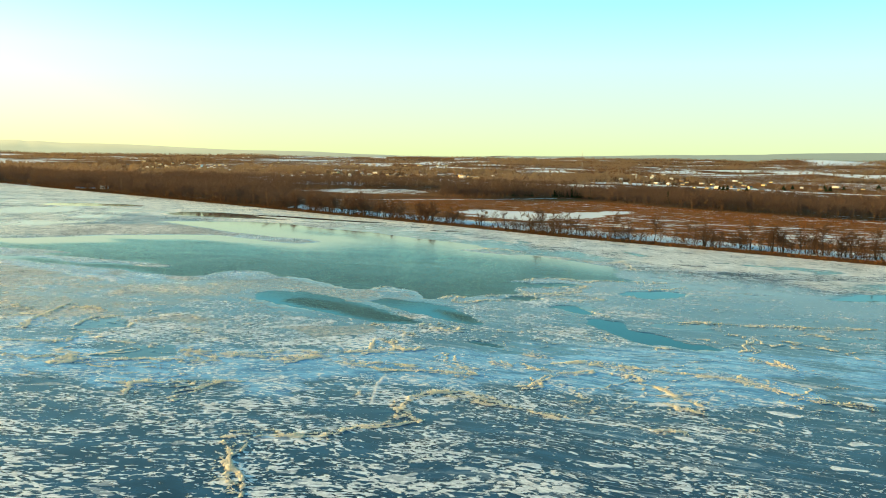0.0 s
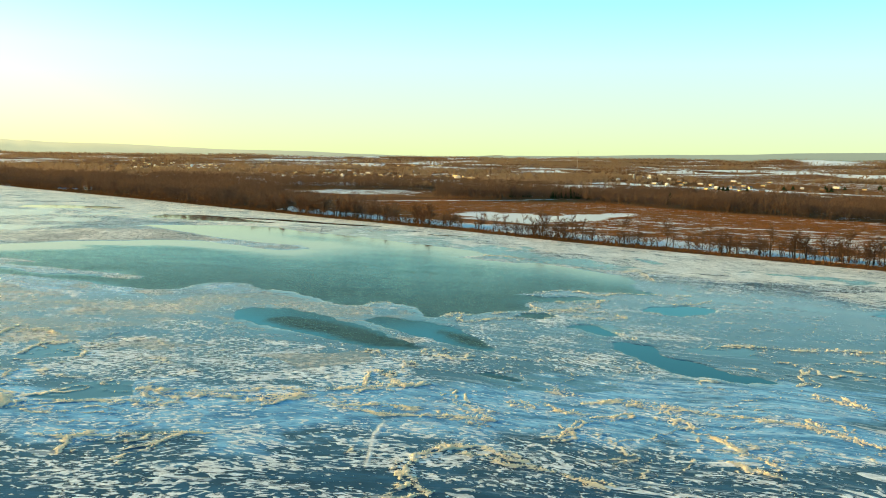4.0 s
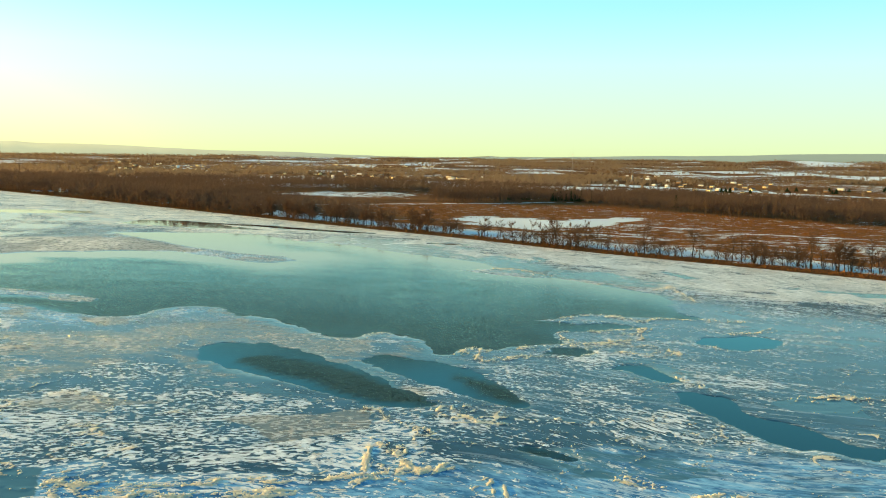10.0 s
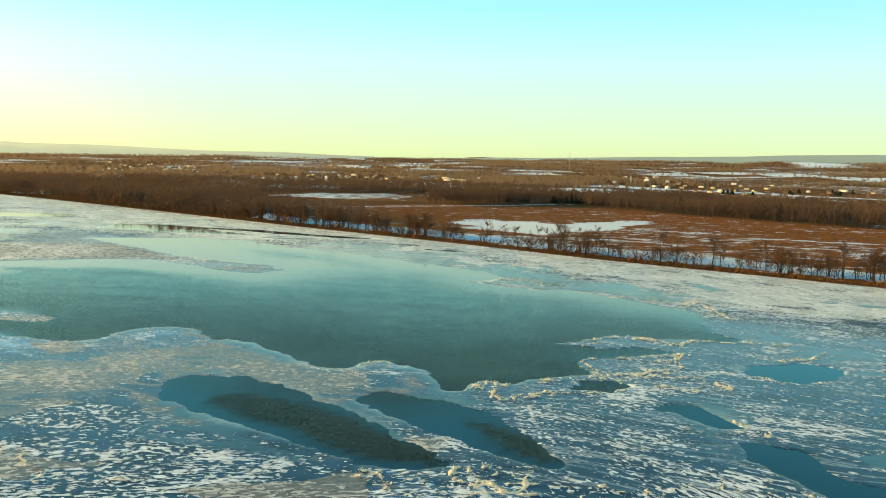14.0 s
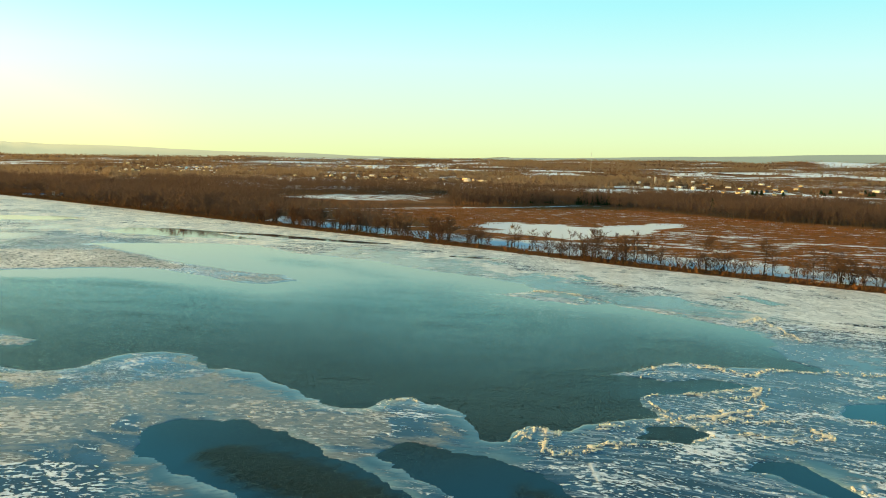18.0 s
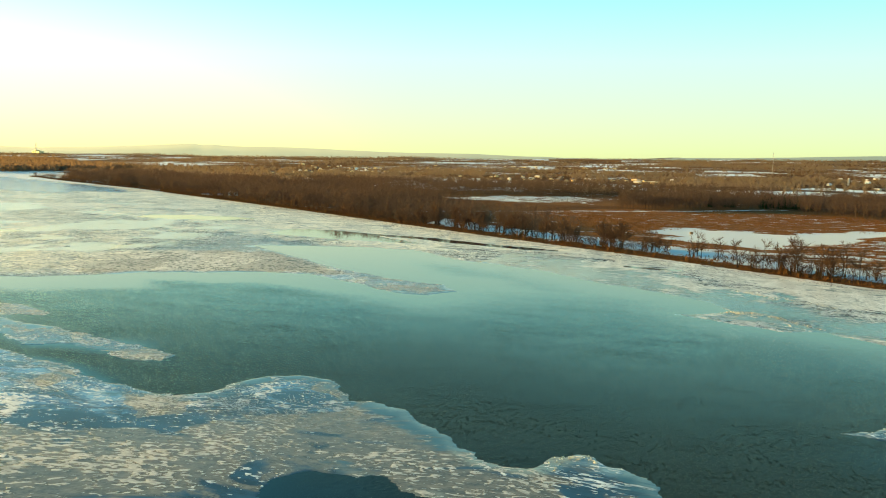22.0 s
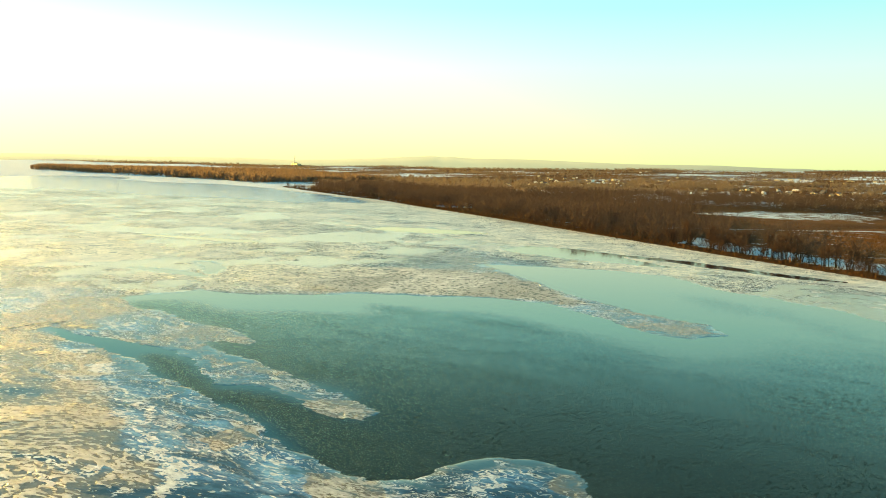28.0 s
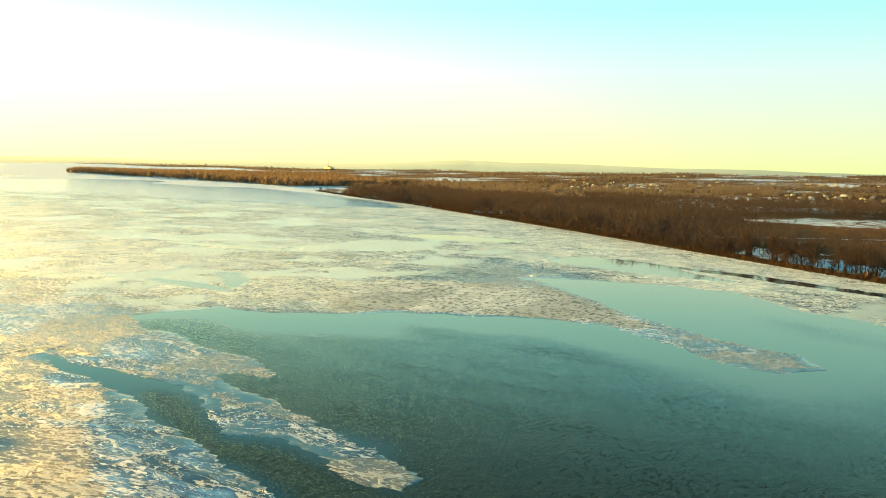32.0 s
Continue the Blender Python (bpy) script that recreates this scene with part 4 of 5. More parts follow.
def grow(seed, height, stems=1, spread=0.38, limbs=10, twigs=17, sides=5):
    """A bare tree: the soups of its stems, its limbs and its twigs."""
    r = random.Random(seed)
    trunks, boughs, twig = [], [], Soup(seed + 2)
    for s in range(stems):
        trunk = Soup(seed)
        trunks.append(trunk)
        w0 = r.uniform(0, 6.28)
        lean = r.uniform(0.05, 0.22) if stems > 1 else r.uniform(0, 0.06)
        h = height * r.uniform(0.8, 1.0)
        p, rad = Vector((0.3 * math.cos(w0) * (stems > 1), 0.3 * math.sin(w0) * (stems > 1), -0.3)), height * 0.017
        axis, pts = Vector((math.cos(w0) * lean, math.sin(w0) * lean, 1)), [p]
        for k in range(6):
            q = p + (axis + Vector((r.uniform(-0.1, 0.1), r.uniform(-0.1, 0.1), 0))) * (h / 6)
            trunk.tube(p, q, rad * (1 - k / 6.6), rad * (1 - (k + 1) / 6.6), sides)
            p = q
            pts.append(q)
        for k in range(limbs // stems + 2):
            t = r.uniform(0.28, 0.97)
            i = min(int(t * 6), 5)
            base = pts[i].lerp(pts[i + 1], t * 6 - i)
            w, up = r.uniform(0, 6.28), r.uniform(0.25, 1.1)
            length = height * spread * (1.15 - t * 0.75) * r.uniform(0.7, 1.2)
            way = Vector((math.cos(w), math.sin(w), up)).normalized()
            mid = base + way * length * 0.5
            end = mid + (way + Vector((0, 0, 0.35))).normalized() * length * 0.6
            lr = rad * 0.42 * (1.1 - t * 0.7)
            limb = Soup(seed)
            boughs.append(limb)
            limb.tube(base, mid, lr, lr * 0.65, 3)
            limb.tube(mid, end, lr * 0.65, lr * 0.2, 3)
            for j in range(twigs):
                u = r.uniform(0.25, 1.0)
                b = base.lerp(mid, u * 2) if u < 0.5 else mid.lerp(end, u * 2 - 1)
                d = (way + Vector((r.uniform(-0.9, 0.9), r.uniform(-0.9, 0.9), r.uniform(-0.1, 1.0)))).normalized()
                e = b + d * length * r.uniform(0.35, 0.7)
                twig.blade(b, e, height * 0.008)
                for _ in range(3):
                    f = b.lerp(e, r.uniform(0.3, 0.9))
                    d2 = (d + Vector((r.uniform(-0.8, 0.8), r.uniform(-0.8, 0.8), r.uniform(-0.3, 0.8)))).normalized()
                    twig.blade(f, f + d2 * length * r.uniform(0.18, 0.40), height * 0.006)
    return trunks, boughs, twig


def plain_tree(seed, height, limbs, twigs, width, broad=0.30):
    """A far bare tree in one soup, with a crown of slivers."""
    r, s = random.Random(seed), Soup(seed)
    lean = Vector((r.uniform(-0.08, 0.08), r.uniform(-0.08, 0.08), 1))
    top = lean * height * 0.8
    s.tube((0, 0, -0.5), top, height * 0.011, height * 0.003, 3)
    for _ in range(limbs):
        t, w = r.uniform(0.15, 1.0), r.uniform(0, 6.28)
        b = top * t
        length = height * broad * math.sin(math.pi * (0.18 + 0.72 * t)) * r.uniform(0.7, 1.2)
        d = Vector((math.cos(w), math.sin(w), r.uniform(0.4, 1.3))).normalized()
        e = b + d * length
        s.blade(b, e, width)
        for _ in range(twigs):
            f = b.lerp(e, r.uniform(0.2, 1.0))
            d2 = (d + Vector((r.uniform(-0.9, 0.9), r.uniform(-0.9, 0.9), r.uniform(-0.2, 0.9)))).normalized()
            s.blade(f, f + d2 * length * r.uniform(0.3, 0.6), width * 0.8)
    return np.array(s.v), np.array(s.f)


def spread_out(name, kinds, x, y, size, material, label, category, seed=0):
    """Many plants or lumps on the land, joined: kinds are (verts, faces); size scales each."""
    rng = np.random.RandomState(seed)
    pick, turn = rng.randint(0, len(kinds), len(x)), rng.uniform(0, 2 * np.pi, len(x))
    z = land_height(x, y)
    verts, faces, n = [], [], 0
    for k, (v, f) in enumerate(kinds):
        i = np.nonzero(pick == k)[0]
        c, s = np.cos(turn[i])[:, None] * size[i][:, None], np.sin(turn[i])[:, None] * size[i][:, None]
        px = v[None, :, 0] * c - v[None, :, 1] * s + x[i][:, None]
        py = v[None, :, 0] * s + v[None, :, 1] * c + y[i][:, None]
        pz = v[None, :, 2] * size[i][:, None] + z[i][:, None]
        verts.append(np.stack([px, py, pz], 2).reshape(-1, 3))
        faces.append((f[None] + (np.arange(len(i)) * len(v))[:, None, None] + n).reshape(-1, 3))
        n += len(i) * len(v)
    ob = new(name, mesh_np(name, np.concatenate(verts), np.concatenate(faces), material))
    return tagged(ob, label, category, kind="stuff")


def scatter(outline, spacing, seed):
    pts = np.array(outline, float).reshape(-1, 2)
    lo, hi = pts.min(0), pts.max(0)
    rng = np.random.RandomState(seed)
    n = int((hi - lo).prod() / spacing ** 2)
    x, y = rng.uniform(lo[0], hi[0], n), rng.uniform(lo[1], hi[1], n)
    ok = inside(outline, x, y) > 0
    return x[ok], y[ok]


# houses across the valley: place, kind
WEST_TOWN = [(-875, 2440, 6), (-618, 1772, 0), (-616, 1734, 1), (-750, 2175, 0), (-702, 2162, 0), (-678, 2158, 6), (-602, 1824, 5), (-578, 1812, 0),
             (-611, 2183, 0), (-560, 2089, 6), (-421, 1642, 1), (-458, 1839, 0), (-398, 1813, 0), (-447, 2166, 6), (-273, 1625, 0), (-582, 1704, 0),
             (-566, 1950, 7), (-741, 3162, 4), (-736, 3056, 4), (-412, 2494, 5), (-357, 2499, 5), (-609, 1677, 4), (-487, 1618, 1), (-540, 2060, 0)]
MID_TOWN = [(-272, 2469, 5), (-211, 2483, 5), (-168, 1696, 0), (-174, 1534, 1), (-149, 1533, 0), (-137, 1534, 0), (-180, 1494, 0), (-67, 2366, 0),
            (-20, 2383, 5), (2, 2383, 6), (26, 2182, 6), (-48, 1595, 4), (2, 1655, 0), (16, 1570, 0), (32, 1586, 5), (45, 1561, 0),
            (55, 1509, 5), (91, 1594, 1), (-110, 1592, 0), (-96, 1641, 2), (-240, 2440, 5), (-300, 2500, 0)]
EAST_FARMS = [(318, 1517, 1), (392, 1747, 1), (437, 1760, 4), (431, 1525, 2), (424, 1469, 0), (442, 1442, 4), (458, 1331, 2), (483, 1326, 0),
              (476, 1259, 2), (668, 1338, 0), (597, 1329, 2), (398, 1609, 3), (477, 1836, 4), (427, 1581, 1), (425, 1309, 1), (574, 1348, 1)]
pick = random.Random(43)
more = []
for cx, cy, wide, deep, count in ((-600, 1850, 130, 260, 22), (-560, 2250, 190, 260, 14), (-90, 1590, 130, 110, 18), (-120, 2350, 190, 160, 14), (440, 1400, 90, 150, 10), (700, 1500, 160, 160, 8)):
    more += [(cx + pick.uniform(-wide, wide), cy + pick.uniform(-deep, deep), pick.choice((0, 0, 0, 0, 1, 2, 2, 4))) for _ in range(count)]
HOUSES = WEST_TOWN + MID_TOWN + EAST_FARMS + more

# riverside wood, the belt behind the marsh, the wooded cape, the far woods
RIVER_WOOD = [-40, 560, -146, 647, -240, 732, -352, 830, -505, 959, -616, 1034, -690, 1095, -640, 1180, -450, 1110, -300, 1000, -190, 905,
              -120, 800, -60, 700, -25, 610]
BELT = [-17, 850, 60, 893, 150, 950, 152, 893, 174, 848, 218, 784, 259, 744, 275, 709, 329, 667, 520, 590, 700, 500, 800, 620, 620, 800,
        420, 930, 300, 1060, 160, 1090, 30, 1010]
BEHIND = [-330, 1020, -180, 1010, -140, 1065, -30, 1105, 130, 1110, 200, 1250, -100, 1330, -420, 1250]
CAPE = [-900, 1230, -1013, 1290, -1258, 1373, -1800, 1495, -1840, 1600, -1700, 2000, -1300, 1900, -800, 1500]

wood_trees = [plain_tree(300 + k, 1.0, 13, 5, 0.017, 0.36) for k in range(8)]
belt_trees = [plain_tree(360 + k, 1.0, 10, 4, 0.024, 0.38) for k in range(8)]


def clump_tree(seed, clumps):
    """A very far tree: a stem and ragged sprays of twigs."""
    r, s = random.Random(seed), Soup(seed)
    s.blade((0, 0, -0.1), (r.uniform(-0.1, 0.1), r.uniform(-0.1, 0.1), 0.9), 0.06)
    for k in range(clumps):
        w, z = r.uniform(0, 6.28), r.uniform(0.02, 0.72)
        reach = 0.46 * math.sin(math.pi * (0.25 + 0.65 * z)) * r.uniform(0.6, 1.15)
        a = (0.25 * reach * math.cos(w), 0.25 * reach * math.sin(w), z)
        s.blade(a, (reach * math.cos(w), reach * math.sin(w), z + r.uniform(0.12, 0.34)), r.uniform(0.10, 0.24))
    return np.array(s.v), np.array(s.f)


far_trees = [clump_tree(330 + k, 15) for k in range(10)]
rng = np.random.RandomState(5)
x, y = scatter(RIVER_WOOD, 5.3, 1)
d = inside(BANK, x, y)
ok = (d > 2.5) & (strand(TRACK, x, y) < -3) & ~((np.hypot(x + 366, y - 850) < 16)) & ((x < -110) | (rng.uniform(0, 1, len(x)) < 0.45))
x, y = x[ok], y[ok]
size = rng.uniform(13, 21, len(x)) * (0.85 + 0.15 * fbm(x, y, 60, 2, 90)) * (0.72 + 0.28 * smooth(-60, -180, x))
spread_out("riverside_wood", wood_trees, x, y, size, WOODS, "dense leafless brown woodland along the river bank", "woodland", 2)
x, y = scatter(BELT, 5.4, 3)
ok = strand(TRACK, x, y) < -3
x, y = x[ok], y[ok]
size = rng.uniform(12, 18.5, len(x)) * (0.9 + 0.2 * fbm(x, y, 70, 2, 91))
spread_out("marsh_wood", belt_trees, x, y, size, WOODS, "belt of leafless brown trees behind the marsh", "woodland", 4)
x, y = scatter(BEHIND, 7.5, 5)
spread_out("meadow_wood", belt_trees, x, y, rng.uniform(9, 15, len(x)), WOODS, "leafless brown trees behind the snowy meadow", "woodland", 6)
x, y = scatter(CAPE, 10, 7)
spread_out("cape_wood", far_trees, x, y, rng.uniform(11, 17, len(x)), HAZED_CAPE, "leafless brown woodland on the river cape", "woodland", 8)
n = 56000
bearing, reach = rng.uniform(-1.15, 0.62, n), 1150 + 3500 * rng.uniform(0, 1, n) ** 1.2
bearing[40000:44000] = rng.uniform(-0.36, 0.05, 4000)
reach[40000:44000] = rng.uniform(1450, 2500, 4000)
bearing[44000:] = rng.uniform(0.05, 0.58, n - 44000)
x, y = reach * np.sin(bearing), reach * np.cos(bearing)
in_town = (np.hypot(x + 590, (y - 1950) * 0.5) < 190) | (np.hypot(x + 90, (y - 1620) * 0.9) < 150)
ok = (inside(BANK, x, y) > 8) & (open_field(x, y) < 0.4) & ((far_mask(x, y) > 0.05) | (rng.uniform(0, 1, n) < 0.06 + 0.10 * in_town)) & (inside(CAPE, x, y) < 0) & (inside(BELT, x, y) < 0)
for hx, hy, kind in HOUSES:                              # gardens and yards stay open
    ok &= ~((np.abs(x - hx * y / hy) < 15) & (y > hy - 90) & (y < hy + 9))
x, y = x[ok], y[ok]
spread_out("far_woods", far_trees, x, y, rng.uniform(5, 10, len(x)), HAZED_FAR, "far leafless brown woods across the valley", "woodland", 9)

# reeds: a tan fringe on the bank and tufts over the marsh
tufts = []
for k in range(5):
    s = Soup(400 + k)
    for _ in range(5):
        w, q = s.rng.uniform(0, 6.28), s.rng.uniform(0, 0.45)
        a = Vector((q * math.cos(w), q * math.sin(w), -0.05))
        s.blade(a, a + Vector((s.rng.uniform(-0.35, 0.35), s.rng.uniform(-0.35, 0.35), s.rng.uniform(0.6, 1.1))), 0.24)
    tufts.append((np.array(s.v), np.array(s.f)))
t = rng.uniform(0, 1, 9000)
pts = np.array(BANK, float).reshape(-1, 2)[1:13]
leg = np.hypot(*np.diff(pts, axis=0).T)
along = t * leg.sum()
x = np.interp(along, np.concatenate([[0], leg.cumsum()]), pts[:, 0])
y = np.interp(along, np.concatenate([[0], leg.cumsum()]), pts[:, 1])
away = rng.gamma(1.6, 2.2, len(x)) + 0.4
x, y = x + away * 0.66, y + away * 0.75
tall = np.where((rng.uniform(0, 1, len(x)) < 0.14) & (vnoise(x / 18, y / 18, 8) > 0.45) & (away > 1.5), 2.1, 1.0)
spread_out("bank_reeds", tufts, x, y, tall * rng.uniform(0.5, 1.5, len(x)) * (0.7 + 0.6 * vnoise(x / 14, y / 14, 7)), BRUSH, "dry orange-brown reeds and brush along the river's edge", "reeds", 10)
x, y = scatter(MARSH, 2.6, 11)
ok = (inside(MARSH_POOL, x, y) < -2) & (in_marsh(x, y) > 0.5) & (fbm(x, y * 1.6, 30, 4, 94) > -0.25) & (inside(BANK, x, y) > 6)
x, y = x[ok], y[ok]
spread_out("marsh_reeds", tufts, x, y, rng.uniform(0.45, 1.0, len(x)), REED, "dry orange-brown marsh reeds with snow between", "reeds", 12)

# leafless shrubs in thickets along the bank
shrubs = [plain_tree(420 + k, 1.0, 12, 5, 0.030, 0.55) for k in range(6)]
away = rng.gamma(1.3, 4.5, 1500) + 2.2
along = rng.uniform(0, 1, 1500) * leg.sum()
x = np.interp(along, np.concatenate([[0], leg.cumsum()]), pts[:, 0]) + away * 0.62
y = np.interp(along, np.concatenate([[0], leg.cumsum()]), pts[:, 1]) + away * 0.72
ok = (vnoise(x / 22, y / 22, 55) > 0.36) & (inside(BANK, x, y) > 1.5) & (inside(MARSH_POOL, x, y) < -3)
x, y = x[ok], y[ok]
spread_out("bank_shrubs", shrubs, x, y, rng.uniform(2.2, 6.5, len(x)), TWIG, "leafless brown shrubs in thickets along the bank", "shrubs", 13)

# single bare trees on the bank
def bare_tree(seed, height, stems, label):
    thing = tagged(new("bare_tree"), label, "tree", "bare trees along the bank")
    trunks, boughs, twig = grow(seed, height, stems)
    for soup in trunks:
        part("trunk", soup.mesh("trunk", BARK), thing)
    for soup in boughs:
        part("limb", soup.mesh("limb", BARK), thing)
    tagged(part("twig_crown", twig.mesh("twig_crown", TWIG), thing), kind="stuff")
    return thing


models = [bare_tree(500, 13, 1, "tall leafless grey-brown tree on the reedy bank"),
          bare_tree(511, 11, 3, "leafless tree with several stems on the bank"),
          bare_tree(522, 14, 2, "leafless forked tree on the reedy bank"),
          bare_tree(533, 9, 4, "leafless bushy willow on the river bank"),
          bare_tree(544, 12, 1, "slender leafless brown tree on the bank"),
          bare_tree(555, 7, 5, "low leafless brown shrub beside the ice")]
# clumps along the bank: place, spread, how many
CLUMPS = [(39, 480, 7, 5), (47, 469, 4, 7), (57, 461, 5, 9), (72, 462, 8, 4), (90, 440, 10, 4), (112, 424, 10, 5), (128, 412, 7, 7), (140, 403, 8, 10),
          (153, 394, 8, 11), (166, 386, 7, 9), (176, 377, 7, 10), (186, 369, 8, 9), (205, 355, 14, 10), (240, 330, 20, 10), (5, 517, 8, 8), (22, 503, 7, 6),
          (-15, 536, 10, 14), (-40, 556, 12, 18), (-65, 578, 12, 20), (-92, 603, 14, 20), (-118, 624, 12, 16), (60, 480, 14, 3)]
rnd, first = random.Random(77), set()
for cx, cy, reach, count in CLUMPS:
    for _ in range(int(count * 1.15)):
        t, off = rnd.uniform(-reach, reach), abs(rnd.gauss(0, 4)) + 2.5
        px, py = cx + t * 0.76 + off * 0.5, cy - t * 0.65 + off * 0.5
        if inside(BANK, np.array([px]), np.array([py]))[0] < 2:
            px, py = px + 3, py + 3.5
        k = rnd.choices(range(6), (3, 3, 2, 3, 4, 3))[0]
        s = rnd.uniform(0.55, 1.08)
        z = float(land_height(np.array([px]), np.array([py]))[0])
        at = pose(px, py, z, 0, 0, rnd.uniform(0, 360))
        if k not in first:
            first.add(k)
            models[k].matrix_basis = at
        else:
            ob = copy_thing(models[k], at)
            ob.scale = (s, s, s)


def conifer(seed, height):
    thing = tagged(new("conifer"), "dark green spruce at the edge of the leafless wood", "tree", "spruces by the marsh wood")
    r, trunk, needles = random.Random(seed), Soup(seed), Soup(seed + 1)
    trunk.tube((0, 0, -0.4), (0, 0, height), height * 0.02, 0.02, 5)
    for k in range(16):
        z = height * (0.10 + 0.88 * k / 16)
        reach = height * 0.22 * (1 - k / 16.5) ** 0.6
        for j in range(9):
            w = r.uniform(0, 6.28)
            tip = Vector((math.cos(w) * reach * r.uniform(0.7, 1.1), math.sin(w) * reach * r.uniform(0.7, 1.1), z - reach * 0.35))
            needles.blade((0, 0, z + 0.1), tip, reach * 0.55 + 0.2)
            needles.blade(tip * 0.35 + Vector((0, 0, z * 0.65)), tip + Vector((0, 0, -reach * 0.15)), reach * 0.6 + 0.2)
    part("trunk", trunk.mesh("trunk", BARK), thing)
    tagged(part("crown", needles.mesh("crown", NEEDLE), thing), kind="stuff")
    return thing


spruce = [conifer(600, 14), conifer(610, 11)]
rnd = random.Random(12)
for k, (cx, cy, reach) in enumerate([(150, 975, 26)] * 14 + [(105, 960, 34)] * 6 + [(240, 880, 10)] + [(330, 1180, 60)] * 4 + [(450, 1240, 70)] * 6 + [(620, 1300, 90)] * 8):
    px, py = cx + rnd.uniform(-reach, reach), cy + rnd.uniform(-reach, reach) * 0.5
    at = pose(px, py, float(land_height(np.array([px]), np.array([py]))[0]), 0, 0, rnd.uniform(0, 360))
    if k < 2:
        spruce[k].matrix_basis = at
    else:
        ob = copy_thing(spruce[k % 2], at)
        s = rnd.uniform(0.6, 0.95)
        ob.scale = (s * 1.35, s * 1.35, s) if k < 21 else (s * 1.7, s * 1.7, s * 0.7)

# ---- pressure ridges of broken ice ----
def block_mesh(seed, material):
    """An upturned ice slab with broken corners."""
    r, bm = random.Random(seed), bmesh.new()
    n = 6
    rim = [(math.cos(6.283 * k / n) * r.uniform(0.7, 1.1), math.sin(6.283 * k / n) * r.uniform(0.6, 1.0)) for k in range(n)]
    low = [bm.verts.new((x, y, -0.22)) for x, y in rim]
    high = [bm.verts.new((x * 0.9 + r.uniform(-0.06, 0.06), y * 0.9, 0.22 + r.uniform(-0.07, 0.07))) for x, y in rim]
    bm.faces.new(low[::-1])
    bm.faces.new(high)
    for k in range(n):
        bm.faces.new((low[k], low[(k + 1) % n], high[(k + 1) % n], high[k]))
    return bm_mesh("ice_block", bm, material)


blocks = [block_mesh(700 + k, RUBBLE) for k in range(6)]
rnd = random.Random(31)


def pressure_ridge(line, big, label):
    pts = np.array(line, float).reshape(-1, 2)
    ob = tagged(new("pressure_ridge"), label, "ice ridge", "pressure ridges on the river ice")
    ob.matrix_basis = pose(pts[0, 0], pts[0, 1], 0)
    pick = np.random.RandomState(rnd.randint(0, 9999))
    leg = np.hypot(*np.diff(pts, axis=0).T)
    n = int(leg.sum() * 70 * big) + 12
    t, run = pick.uniform(0, leg.sum(), n), np.concatenate([[0], leg.cumsum()])
    x = np.interp(t, run, pts[:, 0]) + pick.normal(0, 1.5, n)
    y = np.interp(t, run, pts[:, 1]) + pick.normal(0, 1.5, n)
    crest, z = crest_at(x, y)[0], ice_surface(x, y)[0]
    keep = np.nonzero((crest > pick.uniform(0.15, 0.9, n)) & (z > 0.04))[0]
    soup = Soup(rnd.randint(0, 9999))
    for k in keep:
        s = pick.uniform(0.03, 0.075) * (1.9 if pick.uniform() < 0.04 else 1)
        soup.chunk((x[k] - pts[0, 0], y[k] - pts[0, 1], z[k] + crest[k] * pick.uniform(0, 0.25)), s * 1.7, s * 1.2, s * pick.uniform(0.5, 0.9))
    if soup.v:
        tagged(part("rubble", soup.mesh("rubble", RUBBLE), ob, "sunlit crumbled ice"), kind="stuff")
    for k in keep[:len(keep) // 70 + 2]:
        q = pick.uniform(0.09, 0.20)
        at = pose(x[k] - pts[0, 0], y[k] - pts[0, 1], z[k] + 0.12 + 0.2 * crest[k], pick.uniform(-50, 50), pick.uniform(-40, 40), pick.uniform(0, 360))
        part("ice_block", blocks[pick.randint(6)], ob, at=at @ Matrix.Diagonal((q, q, q * pick.uniform(0.5, 1), 1)))


for line in WEST_RIDGES + MIDDLE_RIDGES:
    pressure_ridge(line, 0.8, "long low ridge of broken river ice, golden in the sun")
for line in EAST_RIDGES:
    pressure_ridge(line, 1.0, "crooked ridge of heaped ice lumps on blue ice")
for line in FLOE_RIMS:
    pressure_ridge(line, 0.7, "crumbled ice rim along the open water")
gx = np.random.RandomState(8)
x, y = gx.uniform(-120, 110, 150000), gx.uniform(95, 400, 150000)
w = line_at(x, y)
ok = gx.uniform(0, 1, len(x)) < w * 0.8
x, y = x[ok][:15000], y[ok][:15000]
z = ice_surface(x, y)[0]
soup = Soup(9)
for a, b, c in zip(x, y, z):
    if c > 0.05:
        s = soup.rng.uniform(0.035, 0.09)
        soup.chunk((a, b, c), s * 1.4, s, s * soup.rng.uniform(0.5, 1.0))
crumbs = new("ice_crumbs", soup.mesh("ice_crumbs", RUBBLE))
tagged(crumbs, "small scattered lumps of ice along the floe seams", "ice", kind="stuff")

